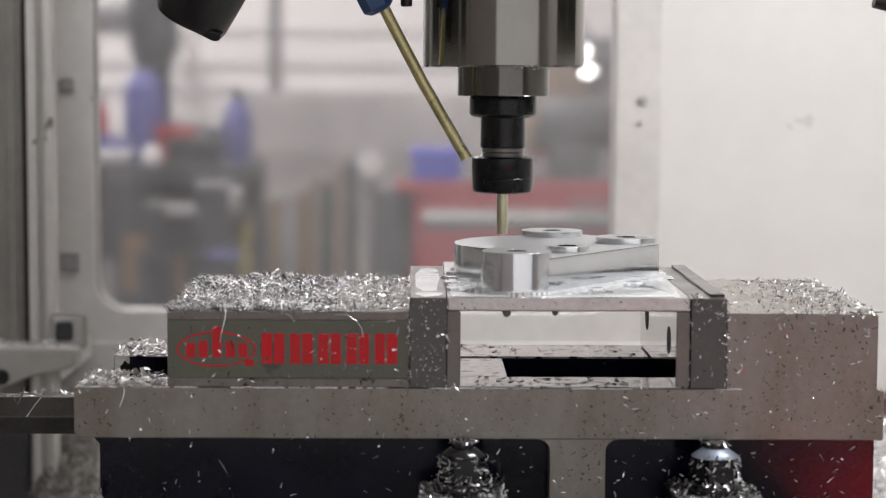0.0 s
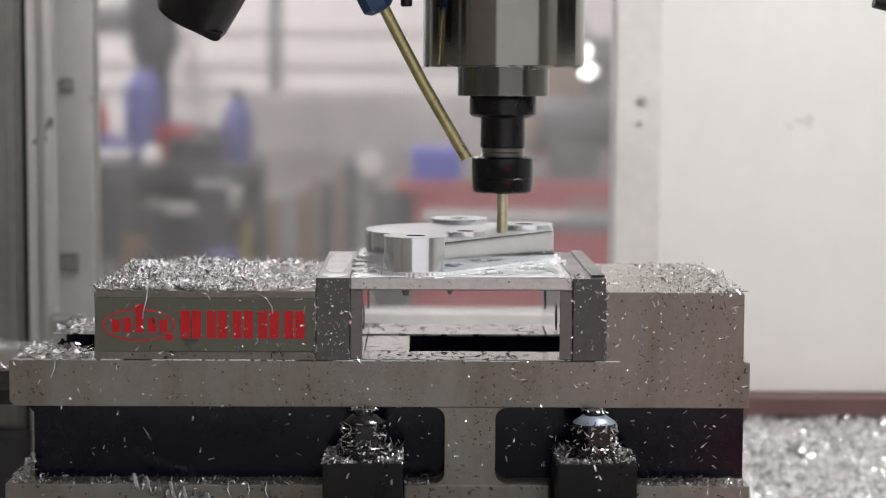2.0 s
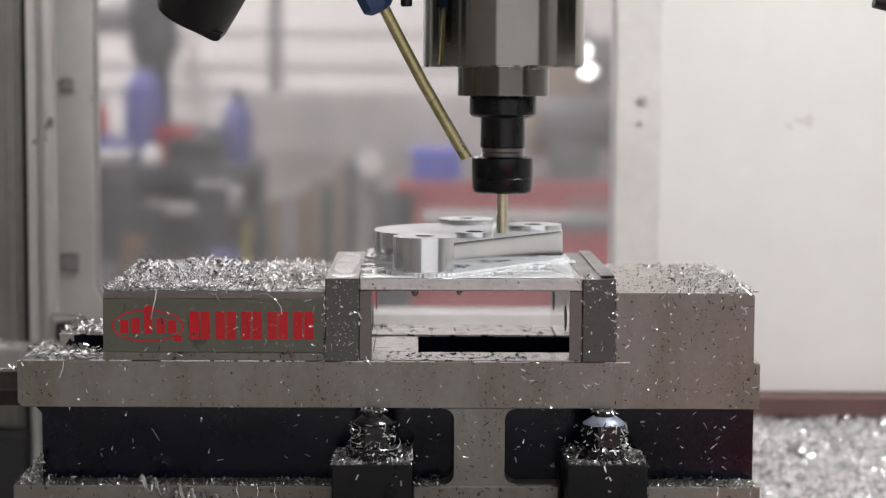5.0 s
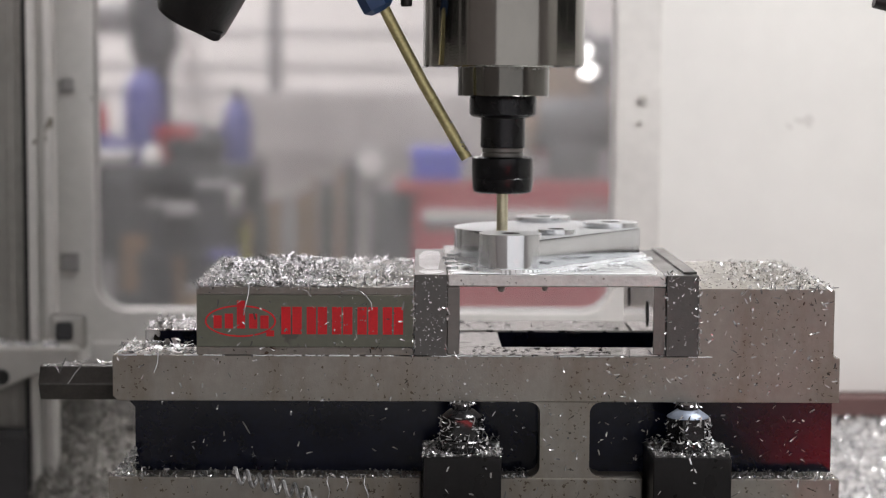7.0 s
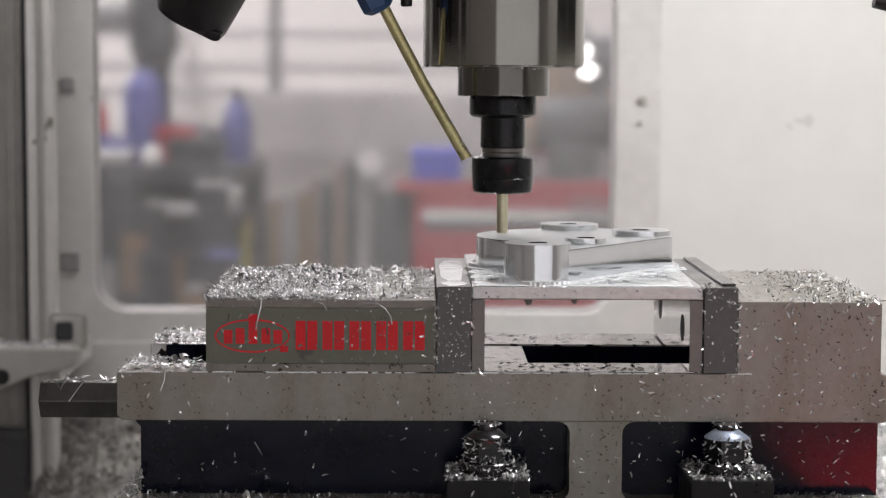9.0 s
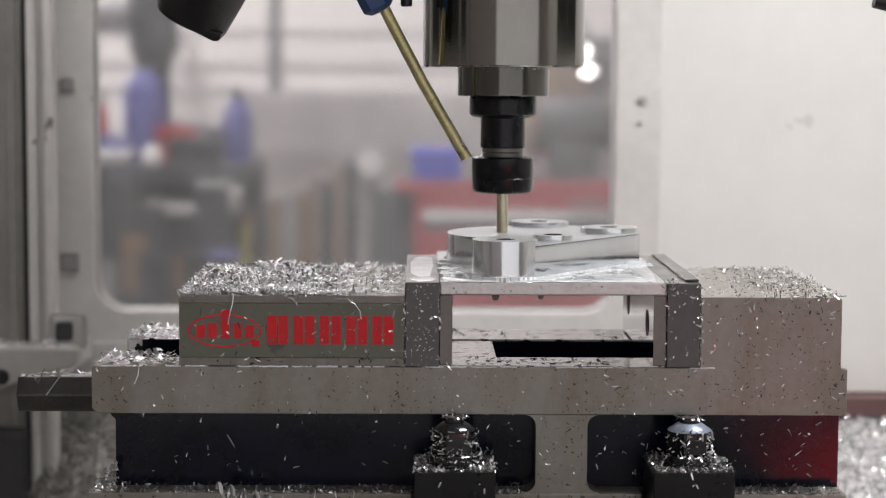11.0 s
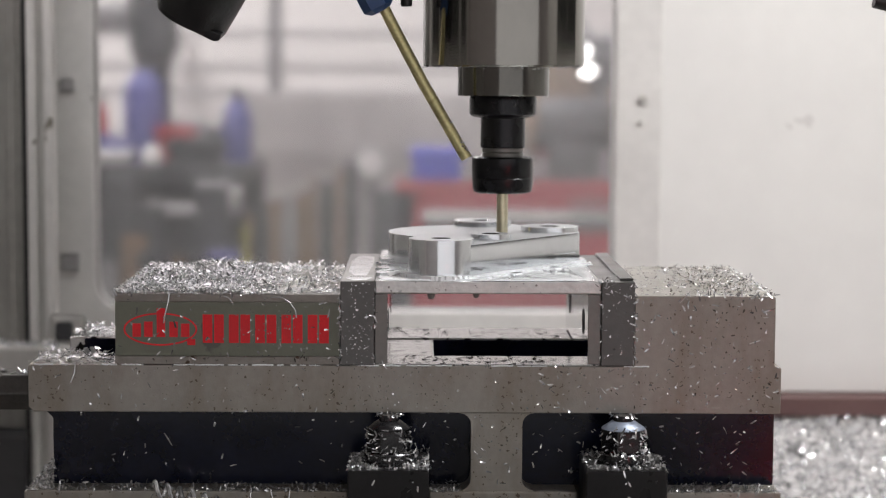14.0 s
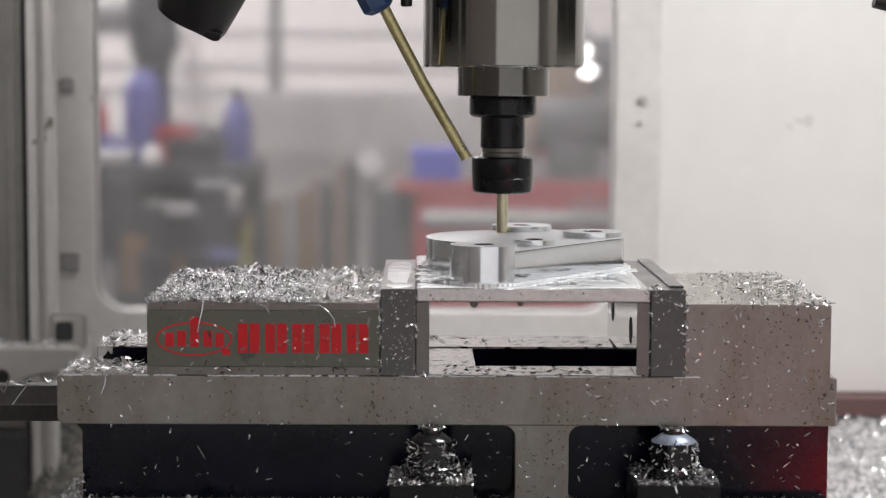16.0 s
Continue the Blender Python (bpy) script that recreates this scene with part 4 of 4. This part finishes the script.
    crate("parts_box", (-800, -710, 3300, 3380, 21, 50), PAPER, "white card box on the bench", "box")
    crate("tool_case", (-620, -500, 3300, 3420, 21, 75), DARK_GREY, "dark tool case on the bench", "case")
    low = thing("side_table", "grey side table with papers", "table")
    part("table_top", box(-620, -446, 3150, 3330, -85, -65, 3), MID_GREY, low)
    part("pedestal", box(-600, -460, 3170, 3320, -950, -85, 4), DARK_GREY, low)
    crate("parts_box", (-512, -452, 3180, 3260, -64, -30), PAPER, "white card box on the side table", "box")
    rng = random.Random(41)
    x = -455
    k = 0
    while x < -215:
        w = rng.uniform(14, 32)
        h = 12 - 105 * (1 - (x + 455) / 240) + rng.uniform(-14, 14)
        s = thing("stock_bar", "length of raw stock leaning upright in a row", "bar", group="upright stock bars")
        part("bar", box(x, x + w, 3380 + rng.uniform(0, 40), 3440, -950, h, 2), (TAN, DARK_GREY, TAN, MID_GREY, TAN, TAN, DARK_GREY)[k % 7], s)
        x += w + rng.uniform(2, 8)
        k += 1
    # grey block added for the greyer band across the lower wall
    press = thing("sheet_cabinet", "grey sheet-metal cabinet filling the greyer band by the shop wall", "cabinet")
    part("carcass", box(-600, 160, 4700, 5200, -950, 186, 20), CABINET_GREY, press)
    for a in (-592, -216):
        part("door", box(a, a + 370, 4690, 4699, -900, 160, 4), CABINET_GREY, press)
    kinds = (DARK_GREY, DARK_GREY, MID_GREY, DARK_GREY, TAN, MID_GREY, DARK_GREY, BLUE_DRUM)
    for shelf, y0, n, hi in ((-389, 3300, 13, 150), (21, 3330, 9, 70), (-341, 2990, 13, 190), (-341, 3110, 15, 335)):
        for k in range(n):
            x = -1100 + (k + rng.random()) * 600 / n
            w, h = rng.uniform(30, 75), rng.uniform(0.35, 1.0) * hi
            if shelf == 21 and -740 < x < -430:
                continue
            tin = thing("storage_tin", "small dull tin or carton among the bench clutter", "container", group="bench clutter")
            yy = y0 + rng.uniform(0, 60)
            part("tin_body", box(x, x + w, yy, yy + w, shelf + 1, shelf + h, 4), kinds[rng.randrange(8)], tin)
            part("tin_lid", box(x - 2, x + w + 2, yy - 2, yy + w + 2, shelf + h + 0.2, shelf + h + 9, 2), kinds[rng.randrange(8)], tin)
    y = thing("level_bar", "yellow painted bar leaning in the row of stock", "bar")
    part("bar", box(-455, -440, 3330, 3350, -950, -120, 2), YELLOW, y)
    fan = thing("round_gauge", "round pale blue dial on a stand", "gauge")
    part("dial", lathe([(36, 0), (38, 4), (38, 22), (34, 26), (0, 26)], turns=36, tip=pose(-0.162, 3.46, 0.02, 90)), MID_GREY, fan)
    part("face", lathe([(31, 26.5), (31, 28), (0, 28)], turns=36, tip=pose(-0.162, 3.46, 0.02, 90)), PAPER, fan)
    part("stand", box(-172, -152, 3462, 3482, -950, -10), MID_GREY, fan)
    bag = thing("waste_bin", "tall dark grey waste bin", "bin")
    part("bin_body", lathe([(52, -950), (58, -60), (50, -45), (0, -45)], (-112, 3500, 0), 32), DARK_GREY, bag, "", True)
    cab = thing("tool_cabinet", "red steel tool cabinet with pale drawer fronts", "cabinet")
    part("carcass", box(-60, 900, 3420, 3850, -900, -47, 6), RED_PAINT, cab)
    part("top_tray", box(-100, 910, 3405, 3860, -46, -22, 4), RED_PAINT, cab)
    # dark sheet added to keep the lit tray top from going too pale
    part("mat", box(-95, 905, 3440, 3855, -21.9, -19.5, 0.5), DARK_GREY, cab, "added dark sheet that dims the brightly lit tray top")
    for z0, z1, m in ((-85, -49, RED_PAINT), (-112, -88, PAPER), (-136, -115, DARK_GREY), (-320, -138, RED_PAINT), (-560, -326, RED_PAINT), (-880, -566, RED_PAINT)):
        d = part("drawer", box(-40, 880, 3408, 3421, z0, z1, 3), m, cab)
        part("pull", box(300, 560, 3398, 3408, (z0 + z1) / 2 - 4, (z0 + z1) / 2 + 4, 2), MID_GREY, d)
    for x in (0, 840):
        part("castor", lathe([(25, -15), (25, 15)], turns=20, tip=pose(x * MM, 3.5, -0.925, 90)), GASKET, cab)
    crate("parts_bin", (-62, 52, 3445, 3540, -19.3, 50), BIN_BLUE, "blue plastic parts bin on the red cabinet", "bin")
    mach = thing("lathe_machine", "dark grey machine tool on the shop floor", "machine")
    part("headstock", box(240, 900, 4000, 4500, -950, 170, 40), MID_GREY, mach)
    part("column", box(270, 560, 4150, 4450, 150, 330, 60), DARK_GREY, mach)
    part("turret", lathe([(90, 150), (100, 180), (80, 290), (0, 300)], (320, 4080, 0), 24), TAN, mach, "brown turret", True)
    part("guard", box(230, 330, 3990, 4020, 20, 160, 10), RED_PAINT, mach)
    grind = thing("bench_grinder", "dark grey bench grinder on the red cabinet", "grinder")
    part("motor", lathe([(60, -95), (66, -80), (66, 80), (60, 95), (0, 95)], turns=32, tip=pose(0.33, 3.65, 0.11, 0, 90)), DARK_GREY, grind, "", True)
    part("foot", box(270, 390, 3590, 3710, -19.3, 60, 10), DARK_GREY, grind)
    for x in (222, 438):
        part("wheel_guard", lathe([(78, -16), (84, -10), (84, 10), (78, 16), (0, 16)], turns=32, tip=pose(x * MM, 3.65, 0.115, 0, 90)), TAN, grind, "brown wheel guard", True)
    mill = thing("vise_stand", "grey bench vise among tools on the bench", "bench vise")
    part("body", box(-640, -560, 3500, 3600, 20, 120, 16), MID_GREY, mill)
    part("slide", box(-575, -520, 3520, 3580, 60, 100, 10), DARK_GREY, mill)
    part("screw", tube([(-530, 3550, 80), (-500, 3550, 80)], 9), MID_GREY, mill)
    jug = thing("plastic_jug", "small pale plastic jug on the bench", "jug")
    part("jug_body", lathe([(20, 21), (23, 26), (22, 50), (10, 66), (0, 66)], (-652, 3280, 0), 24), PAPER, jug, "", True)
    lamp = thing("shop_lamp", "small bright shop lamp on an arm", "lamp")
    part("bulb", lathe([(0, -13), (9, -9), (13, 0), (9, 9), (0, 13)], (344, 3415, 240), 24), LAMP_GLOW, lamp, "glowing bulb", True)
    part("bulb", lathe([(0, -8), (6, -5), (8, 0), (6, 5), (0, 8)], (340, 3415, 285), 20), LAMP_GLOW, lamp, "glowing bulb", True)
    part("arm", tube([(344, 3440, 260), (350, 3520, 330), (390, 4150, 380)], 8), DARK_GREY, lamp)


shop()


# ---- what moves ----
def motions():
    ride = [
        (0, -0.0512, -0.1691), (0.1, -0.0413, -0.1534), (0.2, -0.0327, -0.1419), (0.3, -0.0271, -0.133),
        (0.4, -0.0277, -0.1231), (0.5, -0.0334, -0.1122), (0.6, -0.0417, -0.0909), (0.7, -0.0467, -0.0787),
        (0.8, -0.045, -0.0687), (0.9, -0.0433, -0.0573), (1, -0.0413, -0.0495), (1.1, -0.0539, -0.0432),
        (1.2, -0.0673, -0.0386), (1.3, -0.076, -0.0368), (1.4, -0.0711, -0.0419), (1.5, -0.0606, -0.0549),
        (1.6, -0.0593, -0.0592), (1.7, -0.0664, -0.0637), (1.8, -0.0809, -0.0677), (1.9, -0.0933, -0.0727),
        (2, -0.1009, -0.0811), (2.1, -0.1079, -0.087), (2.2, -0.1149, -0.0944), (2.3, -0.1115, -0.1005),
        (2.4, -0.0985, -0.1092), (2.5, -0.0903, -0.1236), (2.6, -0.0891, -0.1293), (2.7, -0.0932, -0.1375),
        (2.8, -0.104, -0.146), (2.9, -0.1093, -0.1564), (3, -0.1018, -0.172), (3.1, -0.0919, -0.1614),
        (3.2, -0.0776, -0.1575), (3.3, -0.0643, -0.1582), (3.4, -0.0537, -0.1595), (3.5, -0.0432, -0.1583),
        (3.6, -0.0345, -0.1421), (3.7, -0.03, -0.1286), (3.8, -0.0319, -0.1176), (3.9, -0.039, -0.108),
        (4, -0.0466, -0.0999), (4.1, -0.0499, -0.0819), (4.2, -0.0478, -0.0737), (4.4, -0.049, -0.053),
        (4.6, -0.062, -0.056), (4.8, -0.083, -0.07), (5, -0.096, -0.084), (5.2, -0.089, -0.104), (5.4, -0.085, -0.128),
        (5.6, -0.087, -0.15), (5.8, -0.082, -0.163), (6, -0.064, -0.162), (6.15, -0.05, -0.156), (6.3, -0.0397, -0.1508),
        (6.4, -0.0338, -0.1357), (6.5, -0.0326, -0.1255), (6.6, -0.0402, -0.1092), (6.7, -0.0481, -0.0959),
        (6.8, -0.0535, -0.0835), (6.9, -0.0517, -0.0722), (7, -0.0494, -0.0632), (7.1, -0.0524, -0.065),
        (7.2, -0.0536, -0.0679), (7.3, -0.0622, -0.074), (7.4, -0.0756, -0.0804), (7.5, -0.0892, -0.085),
        (7.6, -0.0983, -0.0891), (7.7, -0.1055, -0.0961), (7.8, -0.0986, -0.1035), (7.9, -0.087, -0.1125),
        (8, -0.0821, -0.1276), (8.1, -0.0843, -0.1347), (8.2, -0.0922, -0.145), (8.3, -0.1012, -0.1526),
        (8.4, -0.0899, -0.1546), (8.5, -0.0751, -0.1566), (8.6, -0.0616, -0.1518), (8.7, -0.0511, -0.1453),
        (8.8, -0.0418, -0.1368), (8.9, -0.0366, -0.1286), (9, -0.038, -0.1216), (9.1, -0.0469, -0.1078),
        (9.2, -0.0538, -0.0998), (9.4, -0.059, -0.074), (9.6, -0.068, -0.072), (9.8, -0.084, -0.084),
        (9.95, -0.087, -0.096), (10.15, -0.077, -0.116), (10.35, -0.071, -0.14), (10.5, -0.062, -0.15),
        (10.7, -0.046, -0.142), (10.85, -0.046, -0.122), (11, -0.054, -0.102), (11.15, -0.07, -0.092),
        (11.3, -0.0854, -0.0928), (11.4, -0.0957, -0.0961), (11.5, -0.0911, -0.1052), (11.6, -0.0827, -0.1113),
        (11.7, -0.0762, -0.122), (11.8, -0.0775, -0.1343), (11.9, -0.0788, -0.1444), (12, -0.0642, -0.1524),
        (12.1, -0.0533, -0.1442), (12.2, -0.0446, -0.1337), (12.3, -0.0437, -0.1234), (12.4, -0.0509, -0.1127),
        (12.5, -0.0585, -0.1039), (12.6, -0.0644, -0.0922), (12.7, -0.0784, -0.0875), (12.8, -0.0921, -0.0886),
        (12.9, -0.0868, -0.0973), (13, -0.0787, -0.1164), (13.1, -0.0746, -0.1257), (13.2, -0.0743, -0.1354),
        (13.3, -0.0682, -0.1403), (13.4, -0.0559, -0.1396), (13.5, -0.0462, -0.1378), (13.6, -0.0477, -0.1206),
        (13.7, -0.0559, -0.1078), (13.8, -0.0631, -0.0994), (13.9, -0.0731, -0.0962), (14, -0.0875, -0.0977),
        (14.1, -0.0814, -0.1047), (14.2, -0.0747, -0.114), (14.3, -0.0726, -0.1244), (14.4, -0.0721, -0.1353),
        (14.5, -0.0583, -0.1469), (14.6, -0.0497, -0.1307), (14.7, -0.0523, -0.1178), (14.8, -0.0603, -0.106),
        (14.9, -0.067, -0.0993), (15, -0.0801, -0.1023), (15.1, -0.0731, -0.1103), (15.2, -0.0693, -0.1217),
        (15.3, -0.071, -0.132), (15.4, -0.0604, -0.1354), (15.5, -0.0517, -0.133), (15.6, -0.0579, -0.1163),
        (15.7, -0.0664, -0.1069), (15.8, -0.0729, -0.1058), (15.9, -0.0678, -0.1145), (16, -0.0661, -0.1327),
    ]
    for ob in RIDERS:
        dx = ob["shift"] * MM if "shift" in ob else 0.0
        if dx:
            del ob["shift"]
        walk(ob, [(t, pose(x + dx, y, BED)) for t, x, y in ride])


motions()
